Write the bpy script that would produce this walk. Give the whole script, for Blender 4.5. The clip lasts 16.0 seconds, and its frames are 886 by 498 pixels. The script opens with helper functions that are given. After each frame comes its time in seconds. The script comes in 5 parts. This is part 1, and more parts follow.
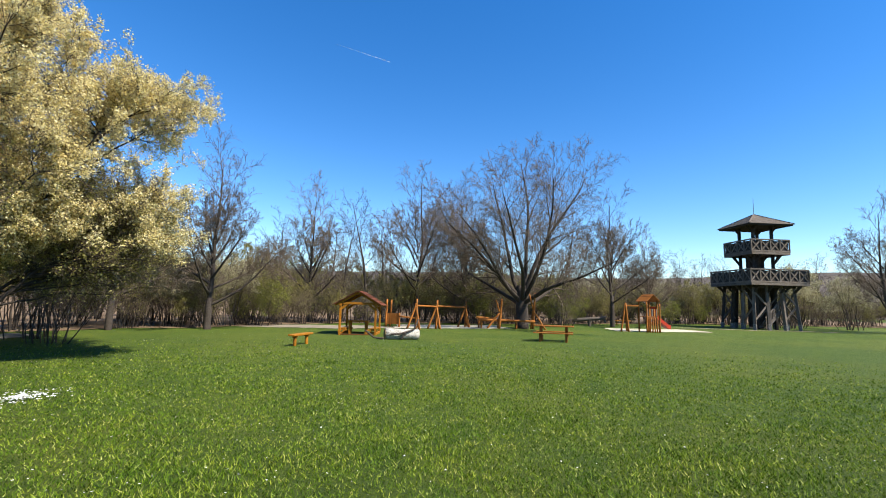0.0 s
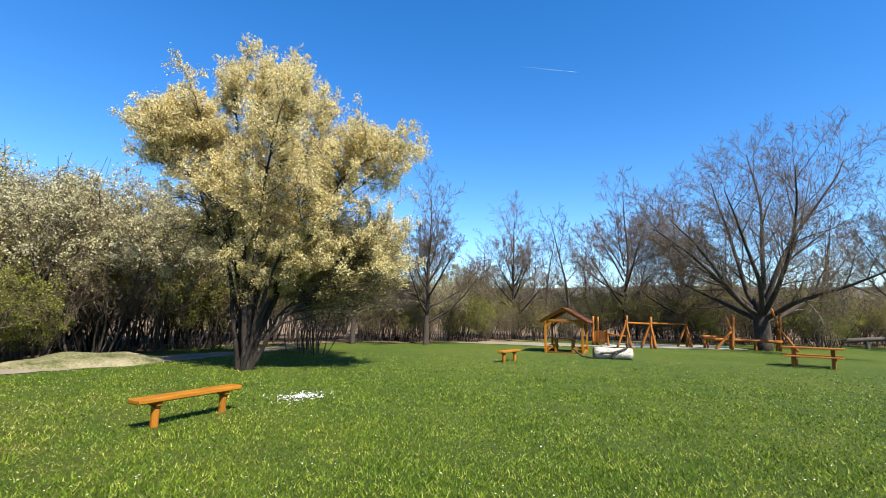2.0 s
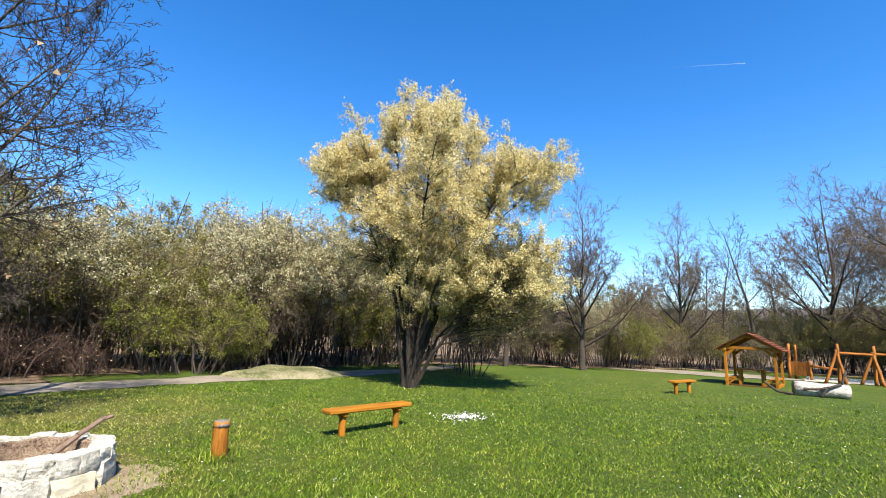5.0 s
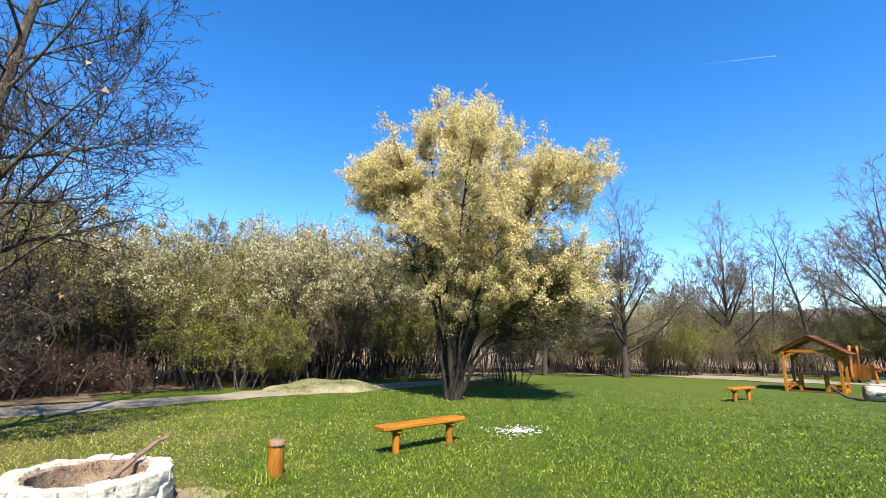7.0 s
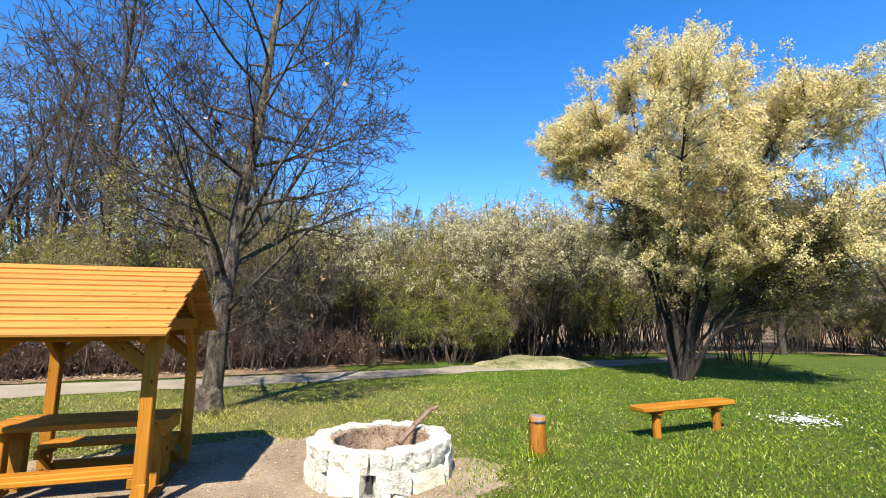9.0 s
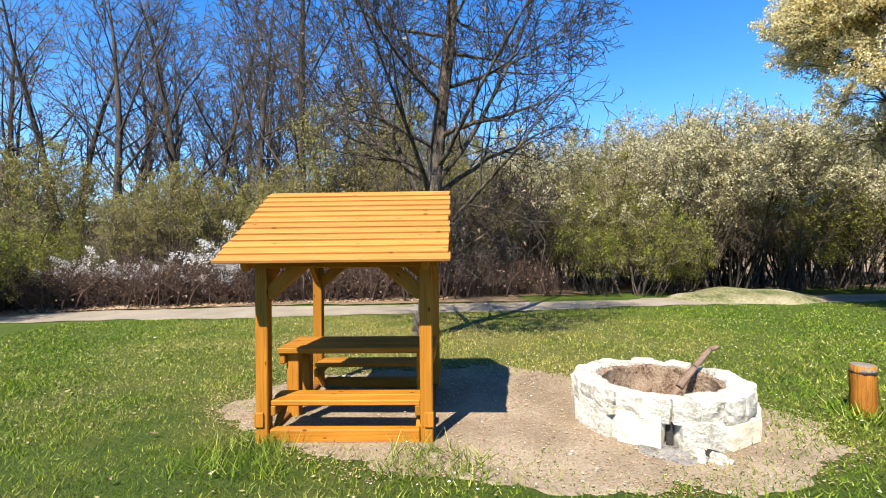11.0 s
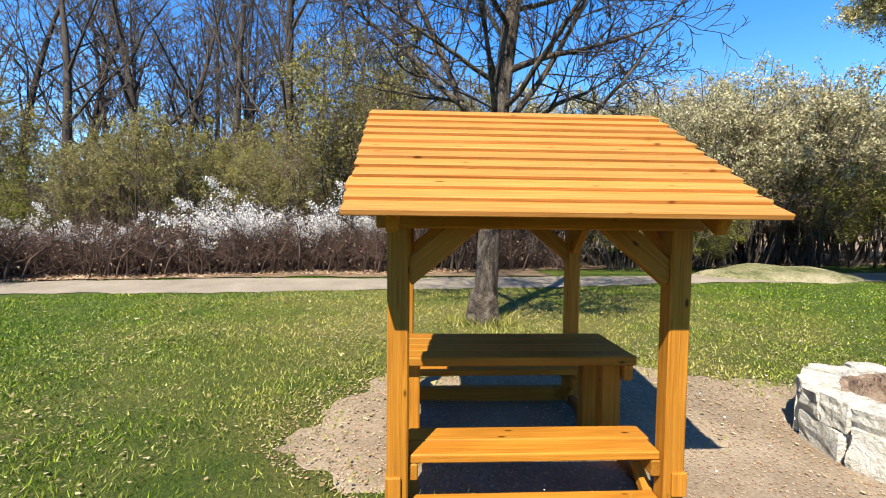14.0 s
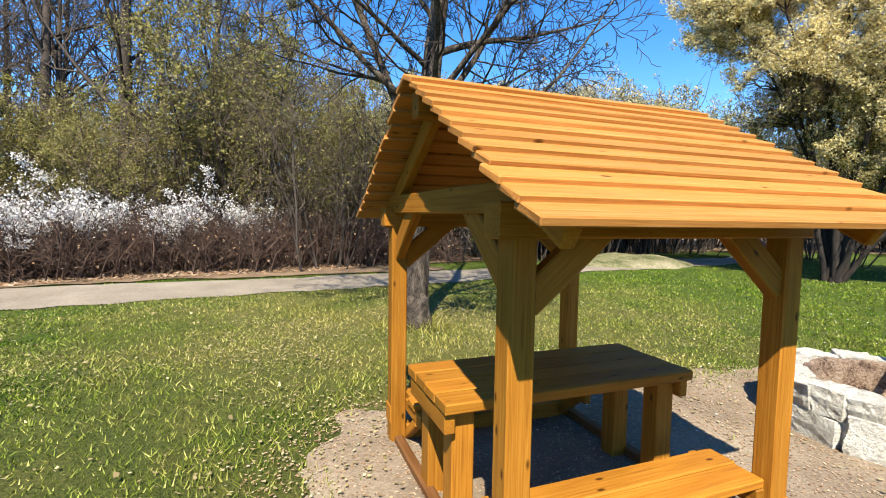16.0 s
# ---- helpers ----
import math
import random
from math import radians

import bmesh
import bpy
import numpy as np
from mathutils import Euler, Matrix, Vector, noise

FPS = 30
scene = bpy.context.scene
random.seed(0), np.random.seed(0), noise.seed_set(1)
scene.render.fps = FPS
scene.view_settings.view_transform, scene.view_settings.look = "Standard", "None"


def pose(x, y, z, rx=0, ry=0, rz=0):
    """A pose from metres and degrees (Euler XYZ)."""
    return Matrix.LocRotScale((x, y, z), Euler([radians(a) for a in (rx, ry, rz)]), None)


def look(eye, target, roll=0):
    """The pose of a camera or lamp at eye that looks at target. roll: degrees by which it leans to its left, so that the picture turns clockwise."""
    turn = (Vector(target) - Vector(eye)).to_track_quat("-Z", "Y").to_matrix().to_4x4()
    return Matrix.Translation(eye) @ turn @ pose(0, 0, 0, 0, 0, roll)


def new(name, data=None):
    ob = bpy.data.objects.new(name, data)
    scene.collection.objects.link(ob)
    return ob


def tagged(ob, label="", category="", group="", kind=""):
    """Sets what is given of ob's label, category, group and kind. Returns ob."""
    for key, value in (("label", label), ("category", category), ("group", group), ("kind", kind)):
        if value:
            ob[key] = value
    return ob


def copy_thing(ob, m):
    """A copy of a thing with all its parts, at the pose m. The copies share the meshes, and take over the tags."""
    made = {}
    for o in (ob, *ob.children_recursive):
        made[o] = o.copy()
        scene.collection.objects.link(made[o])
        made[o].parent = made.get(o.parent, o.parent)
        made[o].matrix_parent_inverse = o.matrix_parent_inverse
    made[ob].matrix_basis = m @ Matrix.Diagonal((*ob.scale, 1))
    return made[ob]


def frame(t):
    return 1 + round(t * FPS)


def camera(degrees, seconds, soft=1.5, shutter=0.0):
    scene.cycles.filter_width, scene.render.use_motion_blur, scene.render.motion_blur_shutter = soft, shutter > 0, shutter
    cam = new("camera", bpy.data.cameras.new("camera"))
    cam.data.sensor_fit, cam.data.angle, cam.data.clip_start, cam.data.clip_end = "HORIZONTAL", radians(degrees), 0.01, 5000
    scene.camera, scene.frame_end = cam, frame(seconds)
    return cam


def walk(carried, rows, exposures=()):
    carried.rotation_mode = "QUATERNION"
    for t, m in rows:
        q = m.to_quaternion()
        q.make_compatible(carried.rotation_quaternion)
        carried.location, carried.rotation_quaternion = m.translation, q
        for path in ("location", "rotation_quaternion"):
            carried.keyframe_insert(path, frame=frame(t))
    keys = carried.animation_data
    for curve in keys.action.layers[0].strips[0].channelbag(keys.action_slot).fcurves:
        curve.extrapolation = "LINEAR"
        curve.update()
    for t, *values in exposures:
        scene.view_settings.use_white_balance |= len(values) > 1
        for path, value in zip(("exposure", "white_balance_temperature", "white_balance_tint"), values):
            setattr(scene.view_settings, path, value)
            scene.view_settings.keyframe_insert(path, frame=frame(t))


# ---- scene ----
cam = camera(87.7, 16.0, 1.0)
PATH = [
    (0, (0.153, 0.023, 1.702), (-0.066, 1.997, 1.939), 1.5),
    (0.5, (0.112, 0.034, 1.709), (-0.307, 1.973, 1.957), 0.9),
    (1, (0.079, 0.046, 1.707), (-0.559, 1.923, 1.97), 0.5),
    (1.5, (0.039, 0.022, 1.7), (-0.799, 1.816, 1.978), 0.8),
    (2, (0.019, 0.006, 1.705), (-0.994, 1.705, 1.994), 1.2),
    (2.5, (0.022, -0.033, 1.717), (-1.138, 1.567, 2.02), 1.6),
    (3, (0.009, -0.051, 1.727), (-1.268, 1.455, 2.049), 2.1),
    (3.5, (-0.014, -0.058, 1.733), (-1.385, 1.358, 2.069), 2.4),
    (4, (-0.038, -0.08, 1.719), (-1.47, 1.272, 2.067), 2.6),
    (4.2, (-0.051, -0.084, 1.718), (-1.497, 1.252, 2.07), 2.5),
    (6.5, (-0.411, -0.265, 1.715), (-1.951, 0.951, 2.103), 1.5),
    (7, (-0.628, -0.229, 1.722), (-2.183, 0.963, 2.122), 0.9),
    (7.5, (-0.842, -0.255, 1.694), (-2.431, 0.893, 2.088), 0.5),
    (8, (-1.039, -0.396, 1.681), (-2.712, 0.633, 2.059), 0.6),
    (8.5, (-1.291, -0.609, 1.689), (-3.08, 0.205, 2.058), 0.0),
    (9, (-1.595, -0.817, 1.62), (-3.492, -0.263, 1.926), -0.0),
    (9.3, (-1.77, -0.929, 1.613), (-3.709, -0.507, 1.86), -0.3),
    (9.5, (-1.878, -1.011, 1.609), (-3.84, -0.682, 1.817), -0.6),
    (10, (-2.086, -1.281, 1.566), (-4.078, -1.146, 1.693), -0.7),
    (10.2, (-2.165, -1.407, 1.571), (-4.16, -1.321, 1.674), -0.7),
    (12.5, (-3.308, -2.614, 1.501), (-5.300, -2.776, 1.436), -0.5),
    (13, (-3.625, -2.855, 1.495), (-5.619, -2.973, 1.391), 0.0),
    (13.5, (-3.875, -3.113, 1.485), (-5.872, -3.133, 1.369), 0.2),
    (14, (-4.135, -3.388, 1.466), (-6.129, -3.289, 1.356), 0.6),
    (14.5, (-4.410, -3.645, 1.480), (-6.396, -3.441, 1.362), 0.5),
    (15, (-4.578, -3.905, 1.478), (-6.550, -3.603, 1.337), 0.6),
    (15.5, (-4.773, -4.127, 1.498), (-6.699, -3.610, 1.344), 0.4),
    (16, (-4.956, -4.290, 1.515), (-6.822, -3.583, 1.373), 0.9),
]
walk(cam, [(t, look(eye, target, roll)) for t, eye, target, roll in PATH],
     [(0.0, 1.14), (2.0, 1.28), (4.0, 1.40), (7.0, 1.49), (10.0, 1.52), (13.0, 1.48), (16.0, 1.44)])
# ---------------------------------------------------------------- world, sun, exposure
SUN_EL, SUN_AZ = radians(50.5), math.atan2(0.907, -0.42)   # azimuth from +y towards +x
world = bpy.data.worlds.new("sky")
scene.world = world
world.use_nodes = True
wn = world.node_tree.nodes
wl = world.node_tree.links
sky = wn.new("ShaderNodeTexSky")
sky.sky_type = "NISHITA"
sky.sun_disc = False
sky.sun_elevation = SUN_EL
sky.sun_rotation = SUN_AZ
sky.altitude = 300.0
sky.air_density, sky.dust_density, sky.ozone_density = 1.0, 0.0, 2.5
vivid = wn.new("ShaderNodeHueSaturation")
vivid.inputs["Hue"].default_value, vivid.inputs["Saturation"].default_value = 0.506, 1.36
wl.new(sky.outputs[0], vivid.inputs["Color"])
wl.new(vivid.outputs[0], wn["Background"].inputs[0])
wn["Background"].inputs[1].default_value = 0.105
sun_data = bpy.data.lights.new("sun", "SUN")
sun_data.energy, sun_data.angle, sun_data.color = 5.0, radians(0.53), (1.0, 0.93, 0.79)
sun = new("sun", sun_data)
sun.matrix_world = look((30, -14, 40), (30 - 0.907 * math.cos(SUN_EL), -14 + 0.42 * math.cos(SUN_EL), 40 - math.sin(SUN_EL)))


# ---------------------------------------------------------------- materials
def nodes_of(name):
    m = bpy.data.materials.new(name)
    m.use_nodes = True
    nt = m.node_tree
    return m, nt.nodes, nt.links, nt.nodes["Principled BSDF"]


def ramp(n, l, src, stops):
    r = n.new("ShaderNodeValToRGB")
    e = r.color_ramp.elements
    while len(e) < len(stops):
        e.new(0.5)
    for k, (p, c) in enumerate(stops):
        e[k].position, e[k].color = p, (*c, 1)
    l.new(src, r.inputs[0])
    return r


def noise_tex(n, l, coord, scale, detail=6.0, rough=0.6, stretch=None, dist=0.0):
    if stretch:
        mp = n.new("ShaderNodeMapping")
        mp.inputs["Scale"].default_value = stretch
        l.new(coord, mp.inputs[0])
        coord = mp.outputs[0]
    t = n.new("ShaderNodeTexNoise")
    t.inputs["Scale"].default_value, t.inputs["Detail"].default_value = scale, detail
    t.inputs["Roughness"].default_value, t.inputs["Distortion"].default_value = rough, dist
    l.new(coord, t.inputs["Vector"])
    return t.outputs["Fac"]


def mixc(n, l, fac, a, b, mode="MIX"):
    m = n.new("ShaderNodeMix")
    m.data_type, m.blend_type = "RGBA", mode
    for sock, v in ((m.inputs[0], fac), (m.inputs[6], a), (m.inputs[7], b)):
        if hasattr(v, "links"):
            l.new(v, sock)
        else:
            sock.default_value = v if isinstance(v, float) else (*v, 1)
    return m.outputs[2]


def bump(n, l, bsdf, height, strength, dist):
    b = n.new("ShaderNodeBump")
    b.inputs["Strength"].default_value, b.inputs["Distance"].default_value = strength, dist
    l.new(height, b.inputs["Height"])
    l.new(b.outputs[0], bsdf.inputs["Normal"])


def math_node(n, l, op, a, b):
    m = n.new("ShaderNodeMath")
    m.operation = op
    for sock, v in zip(m.inputs, (a, b)):
        if hasattr(v, "links"):
            l.new(v, sock)
        else:
            sock.default_value = v
    return m.outputs[0]


def wood(name, dark, mid, light, rough=0.55, vary=0.35, blotch=0.7):
    """Sawn timber, the grain along the piece's own x."""
    m, n, l, p = nodes_of(name)
    tc, oi = n.new("ShaderNodeTexCoord"), n.new("ShaderNodeObjectInfo")
    shift = n.new("ShaderNodeVectorMath")
    shift.operation = "MULTIPLY_ADD"
    l.new(oi.outputs["Random"], shift.inputs[0])
    shift.inputs[1].default_value = (37.0, 51.0, 23.0)
    l.new(tc.outputs["Object"], shift.inputs[2])
    co = shift.outputs[0]
    grain = noise_tex(n, l, co, 1.0, 7, 0.7, (2.2, 95, 95), 0.5)
    broad = noise_tex(n, l, co, 1.0, 3, 0.5, (1.6, 7, 7))
    c = ramp(n, l, grain, [(0.25, dark), (0.5, mid), (0.75, light)]).outputs[0]
    tone = ramp(n, l, broad, [(0.3, (0.55, 0.5, 0.45)), (0.62, (1, 1, 1))]).outputs[0]
    c = mixc(n, l, blotch, c, tone, "MULTIPLY")
    v = ramp(n, l, oi.outputs["Random"], [(0.0, (1 - vary, 1 - vary, 1 - vary)), (1.0, (1.1, 1.05, 1.0))]).outputs[0]
    c = mixc(n, l, 1.0, c, v, "MULTIPLY")
    vor = n.new("ShaderNodeTexVoronoi")
    mp = n.new("ShaderNodeMapping")
    mp.inputs["Scale"].default_value = (4.5, 11.0, 11.0)
    l.new(co, mp.inputs[0])
    l.new(mp.outputs[0], vor.inputs["Vector"])
    vor.inputs["Scale"].default_value = 1.0
    knot = ramp(n, l, vor.outputs["Distance"], [(0.06, (1, 1, 1)), (0.13, (0, 0, 0))]).outputs[0]
    c = mixc(n, l, knot, c, tuple(0.35 * x for x in dark))
    l.new(c, p.inputs["Base Color"])
    p.inputs["Roughness"].default_value = rough
    p.inputs["Specular IOR Level"].default_value = 0.10
    bump(n, l, p, grain, 0.35, 0.004)
    return m


def mottled(name, stops, scale, rough=0.9, bump_s=0.5, bump_d=0.02, fine=8.0, spec=0.3, coord="Object", stretch=None, vary=0.0):
    m, n, l, p = nodes_of(name)
    tc = n.new("ShaderNodeTexCoord")
    co = tc.outputs[coord]
    big = noise_tex(n, l, co, scale, 5, 0.6, stretch)
    small = noise_tex(n, l, co, scale * fine, 6, 0.7, stretch)
    both = math_node(n, l, "MULTIPLY_ADD", big, 0.55)
    both.node.inputs[2].default_value = 0.0
    s2 = math_node(n, l, "MULTIPLY", small, 0.45)
    tot = math_node(n, l, "ADD", both, s2)
    c = ramp(n, l, tot, stops).outputs[0]
    if vary:
        oi = n.new("ShaderNodeObjectInfo")
        v = ramp(n, l, oi.outputs["Random"], [(0.0, (1 - vary,) * 3), (1.0, (1 + vary * 0.5,) * 3)]).outputs[0]
        c = mixc(n, l, 1.0, c, v, "MULTIPLY")
    l.new(c, p.inputs["Base Color"])
    p.inputs["Roughness"].default_value = rough
    p.inputs["Specular IOR Level"].default_value = spec
    if bump_s:
        bump(n, l, p, small, bump_s, bump_d)
    return m


def leafy(name, a, b, c, rough=0.6, through_light=0.35):
    """Leaves and petals: each island its own tone, some light passing through."""
    m, n, l, p = nodes_of(name)
    g = n.new("ShaderNodeNewGeometry")
    col = ramp(n, l, g.outputs["Random Per Island"], [(0.0, a), (0.5, b), (1.0, c)]).outputs[0]
    l.new(col, p.inputs["Base Color"])
    p.inputs["Roughness"].default_value = rough
    p.inputs["Specular IOR Level"].default_value = 0.25
    if through_light:
        t = n.new("ShaderNodeBsdfTranslucent")
        l.new(col, t.inputs[0])
        mx = n.new("ShaderNodeMixShader")
        mx.inputs[0].default_value = through_light
        l.new(p.outputs[0], mx.inputs[1])
        l.new(t.outputs[0], mx.inputs[2])
        l.new(mx.outputs[0], n["Material Output"].inputs[0])
    return m


M_HONEY = wood("honey_wood", (0.175, 0.062, 0.008), (0.33, 0.136, 0.0155), (0.43, 0.20, 0.031), 0.5, 0.25, 0.5)
M_BOARD = wood("roof_board", (0.245, 0.098, 0.018), (0.40, 0.172, 0.040), (0.50, 0.245, 0.078), 0.5, 0.16, 0.3)
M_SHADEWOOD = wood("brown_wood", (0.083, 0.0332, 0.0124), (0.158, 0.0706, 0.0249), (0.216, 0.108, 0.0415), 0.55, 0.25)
M_PLAYWOOD = wood("play_wood", (0.232, 0.0747, 0.0166), (0.349, 0.133, 0.0291), (0.432, 0.199, 0.0581), 0.55, 0.3)
M_GREYWOOD = wood("weathered_wood", (0.083, 0.0706, 0.0622), (0.158, 0.137, 0.12), (0.249, 0.224, 0.199), 0.85, 0.35)
# Darker copy of weathered_wood: shade of the tower's rear and inside; also the post's dark band.
M_DARKGREY = wood("dark_and_shaded_wood", (0.0291, 0.0249, 0.0232), (0.0581, 0.0498, 0.0456), (0.0996, 0.0871, 0.0789), 0.85, 0.3)
M_TILE = wood("roof_shingle", (0.083, 0.0291, 0.0166), (0.141, 0.0498, 0.0291), (0.199, 0.083, 0.0498), 0.8, 0.3)
M_BARK = mottled("grey_brown_bark", [(0.40, (0.030, 0.022, 0.017)), (0.49, (0.10, 0.077, 0.058)), (0.60, (0.235, 0.19, 0.145))], 3.6, 0.95, 1.0, 0.07, 7, 0.2, "Object", (3, 3, 0.8))
M_DARKBARK = mottled("dark_bark", [(0.3, (0.0249, 0.0199, 0.0166)), (0.55, (0.0622, 0.0498, 0.0415)), (0.75, (0.116, 0.0954, 0.0789))], 3.0, 0.95, 0.8, 0.03, 7, 0.2, "Object", (3, 3, 0.8))
# Darker copy of dark_bark: the shade under the blossom is put into the colour.
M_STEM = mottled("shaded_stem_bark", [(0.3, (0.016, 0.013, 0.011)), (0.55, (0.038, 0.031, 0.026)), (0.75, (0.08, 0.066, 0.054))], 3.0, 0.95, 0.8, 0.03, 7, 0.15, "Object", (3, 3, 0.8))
M_TWIG = mottled("twig_bark", [(0.3, (0.076, 0.056, 0.041)), (0.6, (0.152, 0.116, 0.084)), (0.8, (0.24, 0.19, 0.138))], 0.6, 0.9, 0.0, 0.0, 5, 0.2, "Object", None, 0.3)
M_WOODTWIG = mottled("grey_twig_bark", [(0.3, (0.05, 0.039, 0.031)), (0.6, (0.10, 0.079, 0.062)), (0.8, (0.165, 0.134, 0.105))], 0.6, 0.9, 0.0, 0.0, 5, 0.2, "Object", None, 0.3)
M_BRAMBLE = mottled("bramble_bark", [(0.3, (0.045, 0.028, 0.021)), (0.6, (0.10, 0.064, 0.048)), (0.8, (0.17, 0.118, 0.09))], 1.2, 0.9, 0.0, 0.0, 5, 0.2, "Object", None, 0.25)
M_STONE = mottled("limestone", [(0.35, (0.085, 0.072, 0.058)), (0.41, (0.38, 0.345, 0.28)), (0.50, (0.58, 0.545, 0.465)), (0.72, (0.69, 0.66, 0.59))], 4.5, 0.85, 1.0, 0.05, 6, 0.3, "Object", None, 0.12)
M_BLOCK = mottled("smooth_limestone", [(0.28, (0.279, 0.233, 0.149)), (0.42, (0.512, 0.456, 0.326)), (0.6, (0.605, 0.549, 0.409)), (0.78, (0.651, 0.614, 0.493))], 3.0, 0.85, 0.6, 0.02, 7, 0.3, "Object", None, 0.08)
M_SOOT = mottled("soot", [(0.3, (0.02, 0.017, 0.015)), (0.6, (0.045, 0.04, 0.036)), (0.8, (0.10, 0.09, 0.08))], 6.0, 0.95, 0.8, 0.03)
M_POST = wood("split_post_wood", (0.075, 0.026, 0.006), (0.26, 0.105, 0.016), (0.38, 0.175, 0.034), 0.65, 0.1)
M_LIMB = mottled("bare_branch", [(0.3, (0.06, 0.038, 0.026)), (0.5, (0.16, 0.105, 0.075)), (0.7, (0.27, 0.19, 0.14))], 3.0, 0.9, 0.6, 0.02, 7, 0.2, "Object", (0.8, 4, 4))
M_SCORCH = mottled("scorched_stone", [(0.36, (0.035, 0.026, 0.022)), (0.44, (0.20, 0.125, 0.08)), (0.54, (0.39, 0.275, 0.185)), (0.72, (0.54, 0.44, 0.33))], 5.5, 0.9, 1.0, 0.06)
M_ASH = mottled("ash", [(0.36, (0.045, 0.04, 0.036)), (0.5, (0.17, 0.155, 0.14)), (0.66, (0.30, 0.28, 0.255)), (0.8, (0.40, 0.38, 0.36))], 7.0, 0.95, 0.6, 0.02)
M_PATH = mottled("pale_gravel", [(0.3, (0.12, 0.10, 0.076)), (0.5, (0.20, 0.168, 0.128)), (0.7, (0.28, 0.24, 0.188))], 0.9, 0.95, 0.4, 0.01, 18, 0.2)
M_MOUND = mottled("trodden_earth", [(0.38, (0.04, 0.052, 0.016)), (0.46, (0.11, 0.107, 0.048)), (0.56, (0.21, 0.184, 0.115)), (0.75, (0.31, 0.275, 0.198))], 1.1, 0.95, 0.6, 0.02, 12, 0.2)
M_SAND = mottled("sand", [(0.3, (0.349, 0.307, 0.232)), (0.6, (0.457, 0.407, 0.324)), (0.8, (0.531, 0.481, 0.398))], 2.0, 0.95, 0.4, 0.01, 14, 0.2)
M_EARTH = mottled("bare_earth", [(0.3, (0.095, 0.0707, 0.0461)), (0.48, (0.192, 0.146, 0.0998)), (0.62, (0.28, 0.224, 0.158)), (0.78, (0.38, 0.323, 0.245))], 1.6, 0.95, 0.7, 0.015, 24, 0.2)
M_LITTER = mottled("leaf_litter", [(0.3, (0.0837, 0.0543, 0.0323)), (0.5, (0.168, 0.113, 0.0686)), (0.65, (0.244, 0.175, 0.109)), (0.8, (0.168, 0.168, 0.0564))], 1.1, 0.95, 0.8, 0.05, 16, 0.2)
M_HILL = mottled("wooded_hill", [(0.3, (0.06, 0.05, 0.045)), (0.55, (0.10, 0.085, 0.075)), (0.75, (0.11, 0.105, 0.07))], 0.02, 1.0, 0.6, 2.0, 12, 0.1)
M_RED = mottled("red_plastic", [(0.3, (0.457, 0.0415, 0.0249)), (0.7, (0.581, 0.0747, 0.0415))], 2.0, 0.4, 0.0)
M_METAL = mottled("dark_metal", [(0.3, (0.0415, 0.0415, 0.0415)), (0.7, (0.0996, 0.0996, 0.0996))], 5.0, 0.5, 0.0)
M_WHITE = mottled("cloud_white", [(0.3, (0.8, 0.8, 0.8)), (0.7, (0.85, 0.85, 0.85))], 0.01, 1.0, 0.0)
M_BIRCH = mottled("birch_bark", [(0.38, (0.034, 0.0297, 0.0248)), (0.46, (0.245, 0.224, 0.192)), (0.56, (0.394, 0.37, 0.322)), (0.8, (0.449, 0.422, 0.378))], 5.0, 0.8, 0.4, 0.02, 4, 0.3, "Object", (0.6, 2, 2))
M_ENDGRAIN = mottled("cut_wood", [(0.3, (0.232, 0.133, 0.0581)), (0.7, (0.382, 0.249, 0.124))], 8.0, 0.8, 0.3, 0.01)
M_YELLOW = leafy("cream_blossom", (0.63, 0.51, 0.20), (0.75, 0.64, 0.31), (0.81, 0.74, 0.48), 0.6, 0.5)
M_PALE = leafy("pale_blossom", (0.31, 0.28, 0.145), (0.43, 0.395, 0.235), (0.55, 0.51, 0.34), 0.6, 0.35)
M_SNOW = leafy("white_blossom", (0.548, 0.523, 0.498), (0.647, 0.631, 0.606), (0.697, 0.689, 0.681), 0.6, 0.3)
M_GREEN = leafy("young_leaves", (0.115, 0.125, 0.014), (0.185, 0.20, 0.026), (0.28, 0.29, 0.06), 0.5, 0.4)
M_BUDS = leafy("olive_buds", (0.131, 0.124, 0.0281), (0.223, 0.203, 0.0561), (0.334, 0.297, 0.112), 0.6, 0.4)
M_BRUSH = leafy("brown_brushwood", (0.127, 0.101, 0.0625), (0.208, 0.166, 0.103), (0.293, 0.243, 0.15), 0.8, 0.15)
M_DRY = leafy("dry_leaves", (0.15, 0.105, 0.05), (0.27, 0.215, 0.10), (0.40, 0.35, 0.20), 0.8, 0.1)
M_DEAD = leafy("withered_leaves", (0.249, 0.141, 0.0747), (0.373, 0.249, 0.149), (0.457, 0.349, 0.249), 0.8, 0.25)
M_PETAL = leafy("white_petals", (0.581, 0.581, 0.564), (0.647, 0.647, 0.631), (0.697, 0.697, 0.681), 0.7, 0.1)


def thin_turf(n, l):
    """Where the grass is thin and straw-coloured: round the picnic place, patchy."""
    geo = n.new("ShaderNodeNewGeometry")
    d = n.new("ShaderNodeVectorMath")
    d.operation = "DISTANCE"
    l.new(geo.outputs["Position"], d.inputs[0])
    d.inputs[1].default_value = (-11.2, -2.2, 0.0)
    patch = noise_tex(n, l, geo.outputs["Position"], 0.9, 5, 0.7)
    dn = math_node(n, l, "MULTIPLY_ADD", patch, 14.0)
    l.new(d.outputs["Value"], dn.node.inputs[2])
    return ramp(n, l, math_node(n, l, "DIVIDE", dn, 16.0), [(0.50, (1, 1, 1)), (0.84, (0, 0, 0))]).outputs[0]


